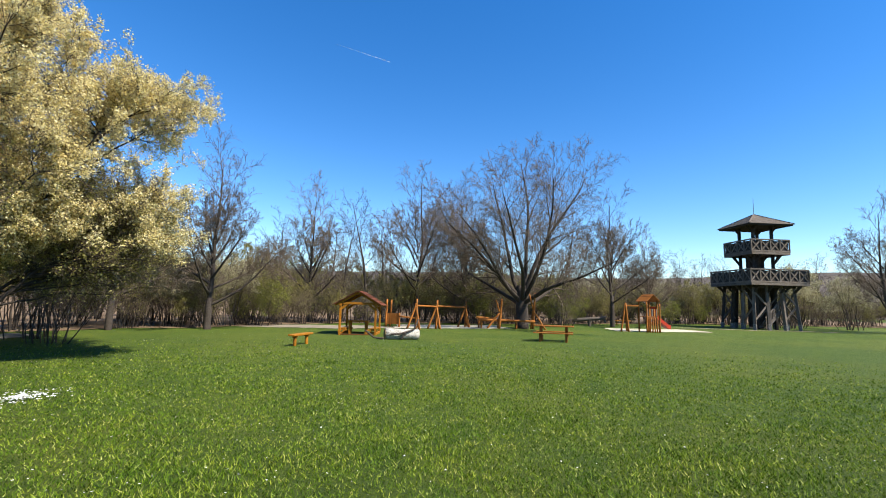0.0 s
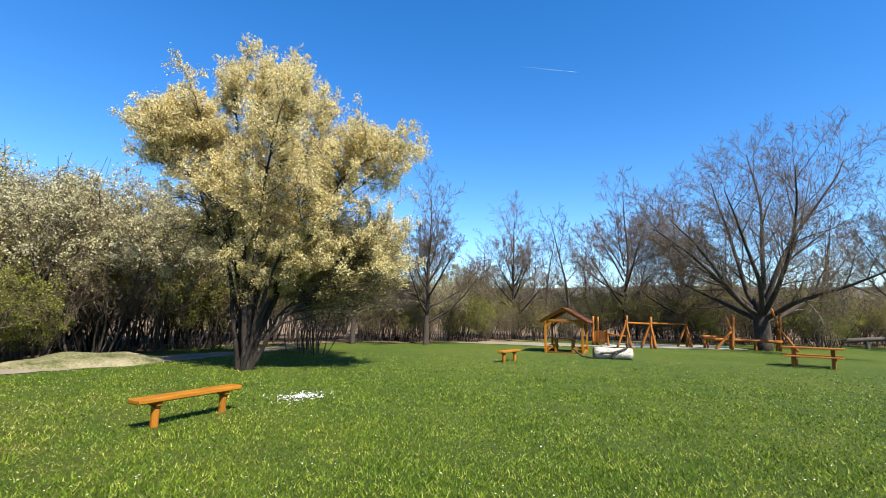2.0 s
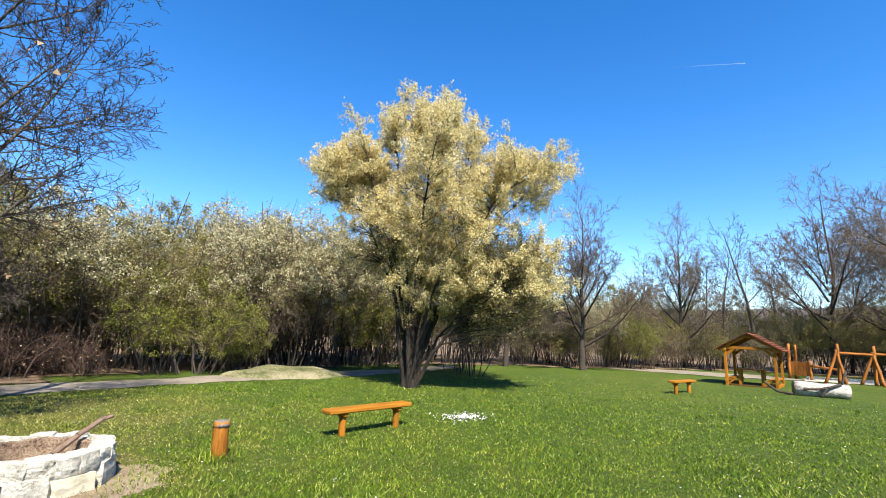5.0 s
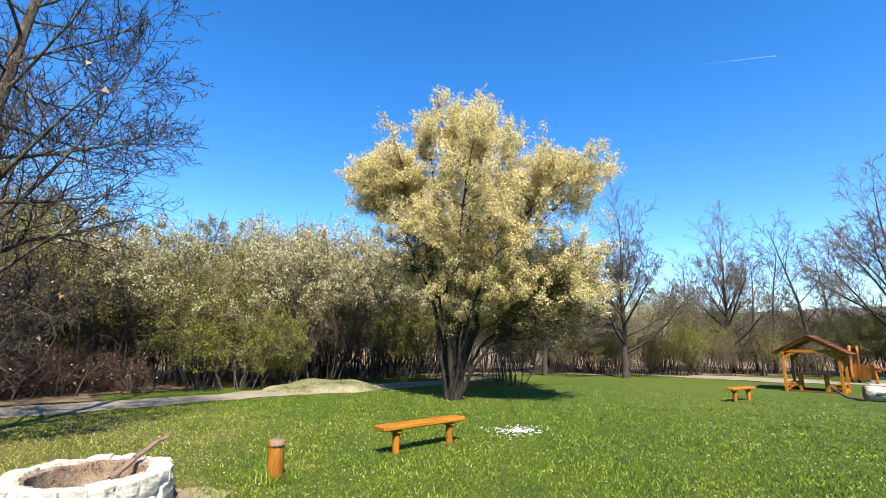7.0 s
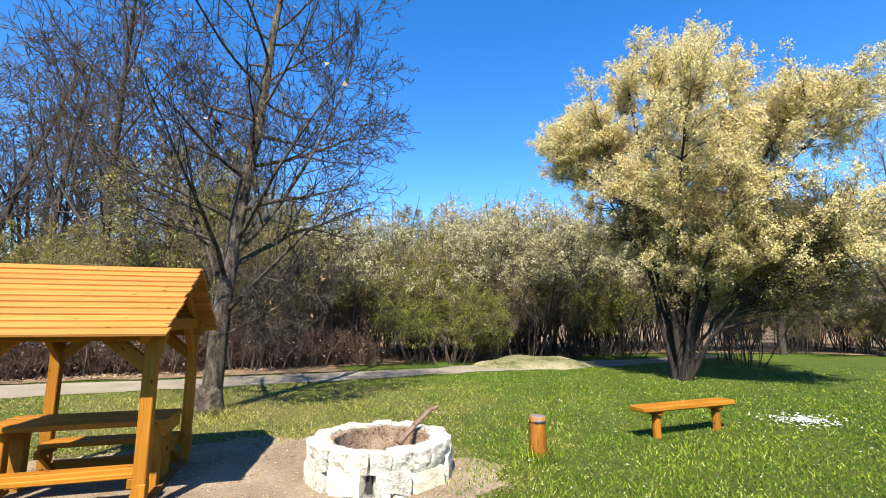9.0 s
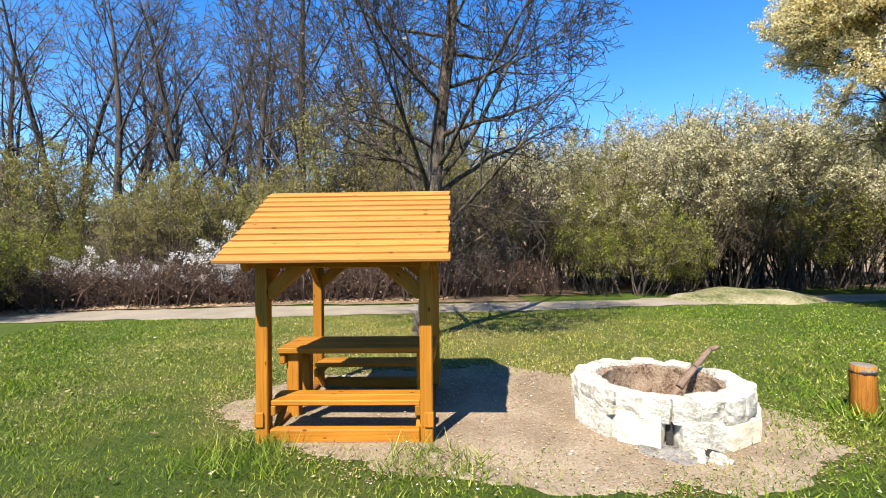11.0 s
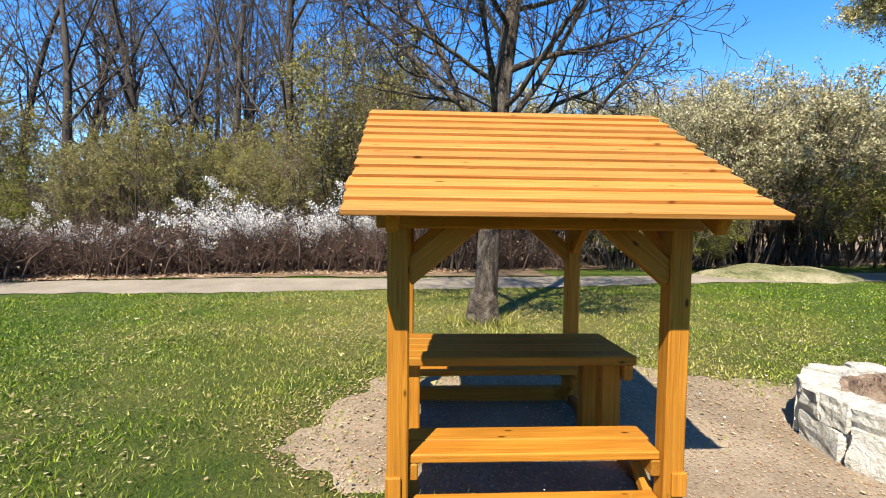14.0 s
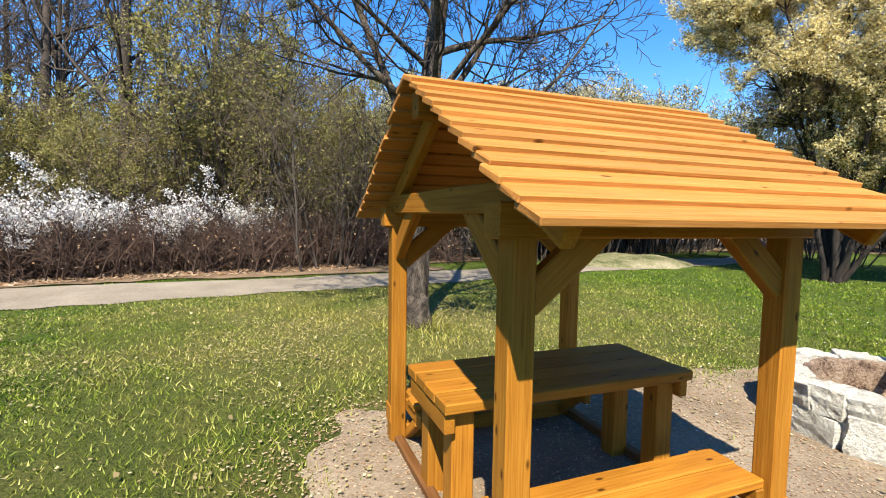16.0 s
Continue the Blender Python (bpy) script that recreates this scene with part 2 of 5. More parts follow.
def blades():
    m, n, l, p = nodes_of("grass_blades")
    g = n.new("ShaderNodeNewGeometry")
    rnd = g.outputs["Random Per Island"]
    wide = noise_tex(n, l, g.outputs["Position"], 1.3, 6, 0.7)
    green = ramp(n, l, rnd, [(0.0, (0.0389, 0.0771, 0.00575)), (0.5, (0.111, 0.185, 0.0138)), (0.85, (0.224, 0.289, 0.0322)), (1.0, (0.391, 0.416, 0.138))]).outputs[0]
    tone = ramp(n, l, wide, [(0.35, (0.55, 0.68, 0.62)), (0.62, (1.2, 1.08, 0.95))]).outputs[0]
    green = mixc(n, l, 0.9, green, tone, "MULTIPLY")
    straw = ramp(n, l, rnd, [(0.0, (0.1, 0.105, 0.0172)), (0.5, (0.25, 0.228, 0.0483)), (1.0, (0.562, 0.474, 0.184))]).outputs[0]
    col = mixc(n, l, math_node(n, l, "MULTIPLY", thin_turf(n, l), 0.85), green, straw)
    l.new(col, p.inputs["Base Color"])
    p.inputs["Roughness"].default_value = 0.6
    p.inputs["Specular IOR Level"].default_value = 0.1
    t = n.new("ShaderNodeBsdfTranslucent")
    l.new(col, t.inputs[0])
    mx = n.new("ShaderNodeMixShader")
    mx.inputs[0].default_value = 0.3
    l.new(p.outputs[0], mx.inputs[1])
    l.new(t.outputs[0], mx.inputs[2])
    l.new(mx.outputs[0], n["Material Output"].inputs[0])
    return m


M_BLADE = blades()


def lawn():
    m, n, l, p = nodes_of("lawn")
    tc = n.new("ShaderNodeTexCoord")
    co = tc.outputs["Object"]
    wide = noise_tex(n, l, co, 0.16, 4, 0.55)
    mid = noise_tex(n, l, co, 1.4, 6, 0.65)
    fine = noise_tex(n, l, co, 34.0, 8, 0.85)
    c = ramp(n, l, fine, [(0.30, (0.0134, 0.0249, 0.0027)), (0.46, (0.047, 0.0785, 0.0072)), (0.62, (0.101, 0.132, 0.0162)), (0.78, (0.224, 0.201, 0.054))]).outputs[0]
    patch = ramp(n, l, mid, [(0.38, (0.72, 0.80, 0.7)), (0.6, (1.05, 1.0, 0.9)), (0.75, (1.45, 1.18, 1.1))]).outputs[0]
    c = mixc(n, l, 0.8, c, patch, "MULTIPLY")
    worn = ramp(n, l, wide, [(0.45, (0.9, 0.95, 0.9)), (0.62, (1.35, 1.15, 1.25))]).outputs[0]
    c = mixc(n, l, 0.8, c, worn, "MULTIPLY")
    near = thin_turf(n, l)
    straw = ramp(n, l, fine, [(0.32, (0.03, 0.034, 0.009)), (0.5, (0.135, 0.122, 0.027)), (0.66, (0.28, 0.23, 0.085)), (0.8, (0.42, 0.345, 0.165))]).outputs[0]
    k = math_node(n, l, "MULTIPLY", near, 0.8)
    c = mixc(n, l, k, c, straw)
    l.new(c, p.inputs["Base Color"])
    p.inputs["Roughness"].default_value = 0.8
    p.inputs["Specular IOR Level"].default_value = 0.2
    bump(n, l, p, fine, 1.0, 0.05)
    return m


M_LAWN = lawn()


# ---------------------------------------------------------------- mesh helpers
def link_bm(name, bm, mat):
    me = bpy.data.meshes.new(name)
    bm.to_mesh(me)
    bm.free()
    me.materials.append(mat)
    return me


def np_mesh(name, verts, faces, mats, index=None, smooth=False):
    """A mesh from arrays: verts (n, 3) and faces, all with the same number of corners."""
    me = bpy.data.meshes.new(name)
    verts, faces = np.asarray(verts, np.float32), np.asarray(faces, np.int32)
    k = faces.shape[1]
    me.vertices.add(len(verts))
    me.vertices.foreach_set("co", verts.ravel())
    me.loops.add(faces.size)
    me.loops.foreach_set("vertex_index", faces.ravel())
    me.polygons.add(len(faces))
    me.polygons.foreach_set("loop_start", np.arange(0, faces.size, k, dtype=np.int32))
    for m in mats:
        me.materials.append(m)
    if index is not None:
        me.polygons.foreach_set("material_index", np.asarray(index, np.int32))
    if smooth:
        me.polygons.foreach_set("use_smooth", np.ones(len(faces), bool))
    me.update(calc_edges=True)
    return me


def part(name, data, parent, m=None, label="", mat=None):
    """One mesh object under a thing or a part; data is a mesh, or a bmesh with its material."""
    if isinstance(data, bmesh.types.BMesh):
        data = link_bm(name, data, mat)
    ob = new(name, data)
    ob.parent = parent
    if m is not None:
        ob.matrix_basis = m
    return tagged(ob, label)


def thing(name, m, label, category, group="", kind=""):
    e = new(name)
    e.empty_display_size = 0.2
    e.matrix_basis = m
    return tagged(e, label, category, group, kind)


def box_bm(sx, sy, sz, bev=0.006, warp=0.0, seed=0):
    bm = bmesh.new()
    bmesh.ops.create_cube(bm, size=1.0)
    bmesh.ops.scale(bm, vec=(sx, sy, sz), verts=bm.verts)
    if bev:
        bmesh.ops.bevel(bm, geom=bm.edges[:], offset=bev, segments=1, affect="EDGES")
    if warp:
        r = random.Random(seed)
        for v in bm.verts:
            v.co += Vector((r.uniform(-1, 1), r.uniform(-1, 1), r.uniform(-1, 1))) * warp
    return bm


def along(p0, p1, roll=0.0):
    """A pose whose x runs from p0 to p1, at the middle."""
    p0, p1 = Vector(p0), Vector(p1)
    q = (p1 - p0).to_track_quat("X", "Z")
    return Matrix.Translation((p0 + p1) / 2) @ q.to_matrix().to_4x4() @ Matrix.Rotation(radians(roll), 4, "X")


def beam(name, p0, p1, w, h, mat, parent, label="", bev=0.007, roll=0.0, warp=0.0):
    L = (Vector(p1) - Vector(p0)).length
    return part(name, box_bm(L, w, h, bev, warp, len(bpy.data.objects)), parent, along(p0, p1, roll), label, mat)


def pole_bm(L, r0, r1, sides=10, wob=0.0, seed=0, rings=6):
    """A round pole along x, slightly uneven."""
    rnd = random.Random(seed)
    bm = bmesh.new()
    prev = None
    for i in range(rings + 1):
        f = i / rings
        r = r0 + (r1 - r0) * f
        oy, oz = rnd.uniform(-wob, wob), rnd.uniform(-wob, wob)
        ring = [bm.verts.new((L * (f - 0.5), oy + r * math.cos(a) * rnd.uniform(0.95, 1.05), oz + r * math.sin(a) * rnd.uniform(0.95, 1.05)))
                for a in (2 * math.pi * k / sides for k in range(sides))]
        if prev:
            for k in range(sides):
                bm.faces.new((prev[k], ring[k], ring[(k + 1) % sides], prev[(k + 1) % sides]))
        else:
            bm.faces.new(ring)
        prev = ring
    bm.faces.new(prev[::-1])
    bmesh.ops.recalc_face_normals(bm, faces=bm.faces[:])
    for f in bm.faces:
        f.smooth = len(f.verts) == 4
    return bm


def pole(name, p0, p1, r0, r1, mat, parent, label="", wob=0.0, sides=10):
    L = (Vector(p1) - Vector(p0)).length
    return part(name, pole_bm(L, r0, r1, sides, wob, len(bpy.data.objects)), parent, along(p0, p1), label, mat)


def under(child, parent):
    """Hang a part below another part of the same thing, keeping its place."""
    child.parent = parent
    child.matrix_basis = parent.matrix_basis.inverted() @ child.matrix_basis
    return child


# ---------------------------------------------------------------- ground
def fbm(x, y, s, seed=0.0):
    return noise.noise((x * s + seed, y * s - seed, seed * 0.37))


def ground_z(x, y):
    d = math.hypot(x + 4, y - 5)
    z = 0.03 * fbm(x, y, 0.35, 3.1) + 0.015 * fbm(x, y, 1.1, 7.7)
    return z * min(1.0, 0.4 + d / 30) - 0.012


def axis(lo, hi, fine_lo, fine_hi, step, coarse):
    a = list(np.arange(fine_lo, fine_hi + 1e-6, step))
    x, s = fine_lo, step
    left = []
    while x > lo:
        s = min(s * 1.35, coarse)
        x -= s
        left.append(x)
    x, s = fine_hi, step
    while x < hi:
        s = min(s * 1.35, coarse)
        x += s
        a.append(x)
    return np.array(left[::-1] + a)


gx, gy = axis(-900, 900, -20, 8, 0.4, 80), axis(-900, 900, -12, 24, 0.4, 80)
gv = [(x, y, ground_z(x, y)) for y in gy for x in gx]
nx = len(gx)
gf = [(j * nx + i, j * nx + i + 1, (j + 1) * nx + i + 1, (j + 1) * nx + i) for j in range(len(gy) - 1) for i in range(nx - 1)]
ground = tagged(new("ground", np_mesh("ground", gv, gf, [M_LAWN], None, True)), "green spring lawn with straw-coloured thin patches", "lawn", "", "structure")


def sheet(name, outline, mat, lift, label, category, rough_edge=0.12, step=0.35, seed=0, rim=None):
    """A flat patch lying on the ground, with an uneven rim; draped over the ground's relief. With rim the edge runs out into the soil."""
    pts = []
    n = len(outline)
    for i in range(n):
        a, b = Vector(outline[i]), Vector(outline[(i + 1) % n])
        k = max(1, int((b - a).length / step))
        for j in range(k):
            q = a.lerp(b, j / k)
            w = rough_edge * (fbm(q.x, q.y, 1.3, 5.0 + seed) + 0.6 * fbm(q.x, q.y, 4.0, 9.0 + seed))
            t = (b - a).normalized()
            pts.append(Vector((q.x - t.y * w, q.y + t.x * w)))
    bm = bmesh.new()
    vs = [bm.verts.new((q.x, q.y, 0)) for q in pts]
    f = bm.faces.new(vs)
    f.normal_update()
    bmesh.ops.triangulate(bm, faces=[f])
    lo = [min(q[k] for q in pts) for k in (0, 1)]
    hi = [max(q[k] for q in pts) for k in (0, 1)]
    cut = max(step * 1.5, (hi[0] - lo[0]) / 60)
    for k in (0, 1):
        c = lo[k] + cut
        while c < hi[k]:
            no = Vector((0, 0, 0))
            no[k] = 1
            co = Vector((0, 0, 0))
            co[k] = c
            bmesh.ops.bisect_plane(bm, geom=bm.verts[:] + bm.edges[:] + bm.faces[:], plane_co=co, plane_no=no)
            c += cut
    for v in bm.verts:
        v.co.z = ground_z(v.co.x, v.co.y) + (rim if rim is not None and v.is_boundary else lift)
    bmesh.ops.recalc_face_normals(bm, faces=bm.faces[:])
    if sum(f.normal.z for f in bm.faces) < 0:
        bmesh.ops.reverse_faces(bm, faces=bm.faces[:])
    return tagged(new(name, link_bm(name, bm, mat)), label, category, "", "structure")


EARTH = [(-6.05, -3.0), (-5.7, -2.5), (-5.9, -1.6), (-5.5, -0.7), (-5.7, 0.45), (-6.1, 1.2), (-6.9, 1.35), (-7.7, 0.95), (-8.3, 0.1),
         (-8.5, -0.7), (-8.9, -1.4), (-8.7, -2.6), (-8.4, -3.7), (-7.8, -4.3), (-7.1, -4.35), (-6.75, -3.95), (-6.4, -3.45)]
sheet("bare_earth", EARTH, M_EARTH, 0.009, "trodden bare earth with wood chips under the shelter", "earth", 0.38, 0.10, 0, -0.004)
PATH_N = [(-9.5, -26), (-12.2, -18), (-13.2, -13.5), (-13.6, -9.5), (-14.05, -6), (-14.8, -0.4), (-15.55, 3.0), (-15.9, 7.0), (-16.1, 9.5), (-16.9, 13.0), (-18.5, 17.5)]
PATH_F = [(-20.2, 17.6), (-18.6, 13.0), (-18.3, 9.5), (-18.0, 6.0), (-17.4, 3.5), (-16.9, 0.0), (-16.35, -6), (-15.75, -10.5), (-15.0, -14), (-13.8, -18.5), (-11.2, -26.5)]
sheet("footpath", PATH_N + PATH_F, M_PATH, 0.015, "pale gravel footpath along the edge of the wood", "path", 0.25)
WOOD_EDGE = [(-11.0, -30), (-14.5, -19.5), (-15.7, -14.4), (-16.4, -10.8), (-17.6, -6), (-18.6, 0.0), (-19.6, 4.5), (-20.6, 10.5), (-21.6, 14.5), (-20.0, 21.0),
             (-16.5, 25.5), (-14.5, 31), (-9.0, 39.0), (0, 43), (12, 52), (25, 62), (50, 70), (90, 80)]
sheet("woodland_floor", WOOD_EDGE + [(90, 240), (-240, 240), (-240, -60), (-14, -60)], M_LITTER, 0.03, "brown leaf litter under the trees", "forest floor", 0.6, 1.0)
VERGE = [(-13.9, -19), (-15.1, -14.2), (-15.85, -10.6), (-16.5, -6), (-17.1, 0.2), (-18.6, 0.2), (-17.8, -6), (-16.9, -10.6), (-16.1, -14.4), (-14.7, -19.6)]
sheet("leaf_verge", VERGE, M_LITTER, 0.035, "dry fallen leaves along the path's edge", "leaf litter", 0.3)
sheet("sand_pit", [(9.5, 36.5), (17.8, 39.5), (17.0, 43.5), (9.5, 41.5)], M_SAND, 0.02, "pale sand under the climbing tower", "sand", 0.2)
sheet("swing_sand", [(-6.5, 31), (1.5, 35.5), (0.5, 40), (-7.5, 36.5)], M_SAND, 0.02, "pale worn ground under the swings", "sand", 0.3)
sheet("far_track", [(-16, 27.5), (-9.5, 28.5), (-6, 32), (-9, 33.5), (-15, 30.5)], M_PATH, 0.02, "pale earth track at the edge of the wood", "path", 0.4)


def heap():
    """The low trodden mound of pale earth beside the path."""
    vs, fs = [], []
    nu, nv = 48, 28
    for j in range(nv + 1):
        for i in range(nu + 1):
            u, v = i / nu * 2 - 1, j / nv * 2 - 1
            r = math.hypot(u, v)
            h = 0.33 * max(0.0, 1 - r * r) ** 0.85
            x, y = -17.3 + 1.4 * v + 0.15 * u, 7.2 + 2.3 * u
            h *= 1 + 0.35 * fbm(x, y, 1.1, 2.0)
            vs.append((x, y, ground_z(x, y) + 0.012 + h + (0.03 * fbm(x, y, 3.0, 4.0) if h > 0.02 else 0) - (0.03 if r > 0.97 else 0)))
    for j in range(nv):
        for i in range(nu):
            a = j * (nu + 1) + i
            fs.append((a, a + nu + 1, a + nu + 2, a + 1))
    return tagged(new("earth_mound", np_mesh("earth_mound", vs, fs, [M_MOUND], None, True)), "low trodden mound of pale earth beside the path", "mound", "", "structure")


heap()


def hills():
    vs, fs = [], []
    n, rows = 160, 8
    for j in range(rows + 1):
        for i in range(n + 1):
            a = 2 * math.pi * i / n
            R = 260 + 45 * j
            x, y = R * math.sin(a), R * math.cos(a)
            top = (33 + 8 * noise.noise((math.sin(a) * 2.2, math.cos(a) * 2.2, 4.0))) * math.sin(min(1.0, j / 5) * math.pi / 2)
            vs.append((x, y, -1 + top + (1.5 * noise.noise((x * 0.05, y * 0.05, 1)) if j else 0)))
    for j in range(rows):
        for i in range(n):
            a = j * (n + 1) + i
            fs.append((a, a + 1, a + n + 2, a + n + 1))
    return tagged(new("backdrop", np_mesh("backdrop", vs, fs, [M_HILL], None, True)), "distant wooded hills", "hill", "", "structure")


hills()


# ---------------------------------------------------------------- trees
def unit(v):
    return v / (np.linalg.norm(v) + 1e-9)


class Limbs:
    """Collects tapered tubes by level, and the twig points that carry leaves."""

    def __init__(self):
        self.v, self.f, self.n, self.tips = {}, {}, {}, []

    def add(self, bucket, pts, rad, sides):
        pts, rad = np.array(pts), np.array(rad)
        k = len(pts)
        d = np.gradient(pts, axis=0)
        d /= np.linalg.norm(d, axis=1)[:, None] + 1e-9
        ref = np.array((1.0, 0.0, 0.0)) if abs(d[:, 0]).mean() < 0.7 else np.array((0.0, 1.0, 0.0))
        u = np.cross(d, ref)
        u /= np.linalg.norm(u, axis=1)[:, None] + 1e-9
        w = np.cross(d, u)
        a = np.arange(sides) * 2 * math.pi / sides
        ring = pts[:, None, :] + rad[:, None, None] * (np.cos(a)[None, :, None] * u[:, None, :] + np.sin(a)[None, :, None] * w[:, None, :])
        o = self.n.get(bucket, 0)
        i = np.arange(k - 1)[:, None] * sides
        j = np.arange(sides)[None, :]
        j2 = (j + 1) % sides
        q = np.stack([i + j, i + j2, i + sides + j2, i + sides + j], -1).reshape(-1, 4) + o
        self.v.setdefault(bucket, []).append(ring.reshape(-1, 3))
        self.f.setdefault(bucket, []).append(q)
        self.n[bucket] = o + k * sides

    def mesh(self, bucket, name, mats):
        return np_mesh(name, np.concatenate(self.v[bucket]), np.concatenate(self.f[bucket]), mats, None, True)


def grow(rng, B, start, d, L, r, level, sp):
    n = sp["seg"][level]
    pts, rad, dirs = [np.array(start, float)], [r], [unit(np.array(d, float))]
    d = dirs[0]
    step = L / n
    last = level == len(sp["seg"]) - 1
    end = sp.get("end", 0.25) if not last else 0.4
    for i in range(n):
        d = unit(d + rng.normal(0, sp["wig"][level], 3) + np.array((0, 0, sp["up"][level])))
        if "env" in sp and i > 1 and pts[-1][2] > sp.get("env_z", 4.2) and sp["env"](pts[-1]) > 1.04:
            break
        pts.append(pts[-1] + d * step)
        rad.append(max(r * (1 - (i + 1) / n * (1 - end)), sp.get("thin", 0.004) * (1.0 if i < n - 1 else 0.6)))
        dirs.append(d)
    n = len(pts) - 1
    lo_r = sp.get("thin", 0.004)
    rad = [max(r * (1 - i / n * (1 - end)), lo_r * (1.0 if i < n else 0.6)) for i in range(n + 1)]
    B.add("trunk" if level <= sp.get("split", 1) else "twigs", pts, rad, sp["sides"][level])
    if last or level >= sp.get("leaf_from", 9):
        B.tips.append(np.array(pts))
    if last:
        return
    k = sp["kids"][level]
    k = int(k * rng.uniform(0.8, 1.2) + 0.5)
    az = rng.uniform(0, 6.28)
    lo = sp["low"][level]
    for j in range(k):
        f = lo + (1 - lo) * (j + rng.uniform(0, 0.9)) / k
        x = f * n
        i = min(int(x), n - 1)
        p = pts[i] + (pts[i + 1] - pts[i]) * (x - i)
        pd = dirs[i + 1]
        az += 2.4 + rng.uniform(-0.5, 0.5)
        side = unit(np.cross(pd, (math.cos(az), math.sin(az), 0.31)))
        a = radians(sp["ang"][level]) * rng.uniform(0.7, 1.25)
        cd = pd * math.cos(a) + side * math.sin(a)
        cl = L * sp["ratio"][level] * (1 - sp["short"][level] * f) * rng.uniform(0.7, 1.2)
        rr = rad[i] * sp["rr"][level] * rng.uniform(0.75, 1.1)
        if "env" in sp and level >= sp.get("env_from", 1):
            q = p + cd * cl
            e = sp["env"](q)
            if e > 1:
                cl *= max(0.25, 1.6 - e)
                if e > 1.35:
                    continue
        grow(rng, B, p, cd, cl, max(rr, sp.get("thin", 0.004)), level + 1, sp)


def petals(rng, tips, per, size, spread, keep=None, clump=0.0):
    """Small four-cornered leaves scattered round the twigs."""
    cs = []
    for t in tips:
        k = rng.poisson(per * (rng.gamma(1 / clump, clump) if clump else 1.0))
        if k:
            f = rng.uniform(0.1, 1, k) * (len(t) - 1)
            i = np.minimum(f.astype(int), len(t) - 2)
            cs.append(t[i] + (t[i + 1] - t[i]) * (f - i)[:, None])
    c = np.concatenate(cs)
    c = c + rng.normal(0, spread, c.shape)
    if keep is not None:
        c = c[keep(c)]
    m = len(c)
    a = rng.normal(0, 1, (m, 3))
    a /= np.linalg.norm(a, axis=1)[:, None]
    b = np.cross(a, rng.normal(0, 1, (m, 3)))
    b /= np.linalg.norm(b, axis=1)[:, None]
    s = size * rng.uniform(0.55, 1.3, m)[:, None]
    v = np.stack([c - a * s, c + (a * 0.35 + b) * s, c + (a * 0.55 - b * 0.8) * s], 1).reshape(-1, 3)
    return v, np.arange(3 * m).reshape(-1, 3)


def tree(name, label, seed, sp, stems, bark, twig=None, leaves=None, category="tree", group=""):
    """stems: rows of start, direction, length, radius. leaves: (name, material, per, size, spread, keep)."""
    rng = np.random.default_rng(seed)
    B = Limbs()
    rows = stems(rng)
    for s, d, L, r in rows:
        grow(rng, B, s, d, L, r, 0, sp)
    e = thing(name, Matrix.Identity(4), label, category, group)
    if len(rows) > 12:
        tagged(part("stem_sheaf", B.mesh("trunk", "stem_sheaf", [bark]), e), kind="stuff")
    else:
        part("trunk", B.mesh("trunk", "trunk", [bark]), e)
    if "twigs" in B.v:
        tagged(part("crown", B.mesh("twigs", "crown", [twig or bark]), e), kind="stuff")
    for nm, mat, per, size, spread, keep in leaves or ():
        v, f = petals(rng, B.tips, per, size, spread, keep, sp.get("clump", 0.0))
        tagged(part(nm, np_mesh(nm, v, f, [mat]), e), kind="stuff")
    return e


def place(e, x, y, turn=0.0, size=1.0, lean=0.0):
    """Set a thing on the ground; a scale goes with it."""
    e.matrix_basis = pose(x, y, ground_z(x, y) - 0.03, lean, 0, turn) @ Matrix.Scale(size, 4)
    return e


def again(e, x, y, turn=0.0, size=1.0, lean=0.0, label=""):
    c = copy_thing(e, Matrix.Identity(4))
    place(c, x, y, turn, size, lean)
    return tagged(c, label)


# the bare tree behind the shelter: one straight leader, long side branches from low down
def near_env(q):
    x, y, z = q
    top = max(0.0, z - 7.0) / 5.4
    return math.sqrt((math.hypot(x, y) / 4.4) ** 2 + top * top) + 0.16 * noise.noise((x * 0.5, y * 0.5, z * 0.6))


SP_NEAR = dict(seg=(18, 10, 6, 4, 2), sides=(12, 7, 4, 3, 3), wig=(0.03, 0.085, 0.15, 0.19, 0.22), up=(0.03, 0.022, 0.04, 0.03, 0.02),
               kids=(34, 7, 5, 3), low=(0.15, 0.2, 0.12, 0.1), ang=(66, 46, 48, 50), ratio=(0.46, 0.50, 0.5, 0.5), short=(0.40, 0.45, 0.4, 0.3), rr=(0.36, 0.56, 0.58, 0.62), end=0.12, thin=0.0055,
               env=near_env, env_z=2.0, env_from=0)
near_tree = tree("bare_tree", "tall bare tree with grey-brown bark and a few withered leaves", 11, SP_NEAR,
                 lambda rng: [((0, 0, -0.1), (0.0, 0.02, 1), 11.9, 0.185), ((0, -0.02, 2.5), (0.0, -0.5, 1), 5.6, 0.06), ((0, 0.03, 2.7), (-0.1, 0.75, 0.75), 5.2, 0.055),
                              ((0, 0.05, 1.35), (0.15, 0.95, 0.42), 2.3, 0.03)], M_BARK, M_DARKBARK,
                 [("dead_foliage", M_DEAD, 0.012, 0.045, 0.03, None)])
place(near_tree, -11.0, -2.43, 0)
flare = pole_bm(0.55, 0.30, 0.185, 14, 0.0, 5, 5)
part("root_flare", flare, near_tree, Matrix.Translation((0, 0, 0.24)) @ Matrix.Rotation(radians(-90), 4, "Y"), "", M_BARK)


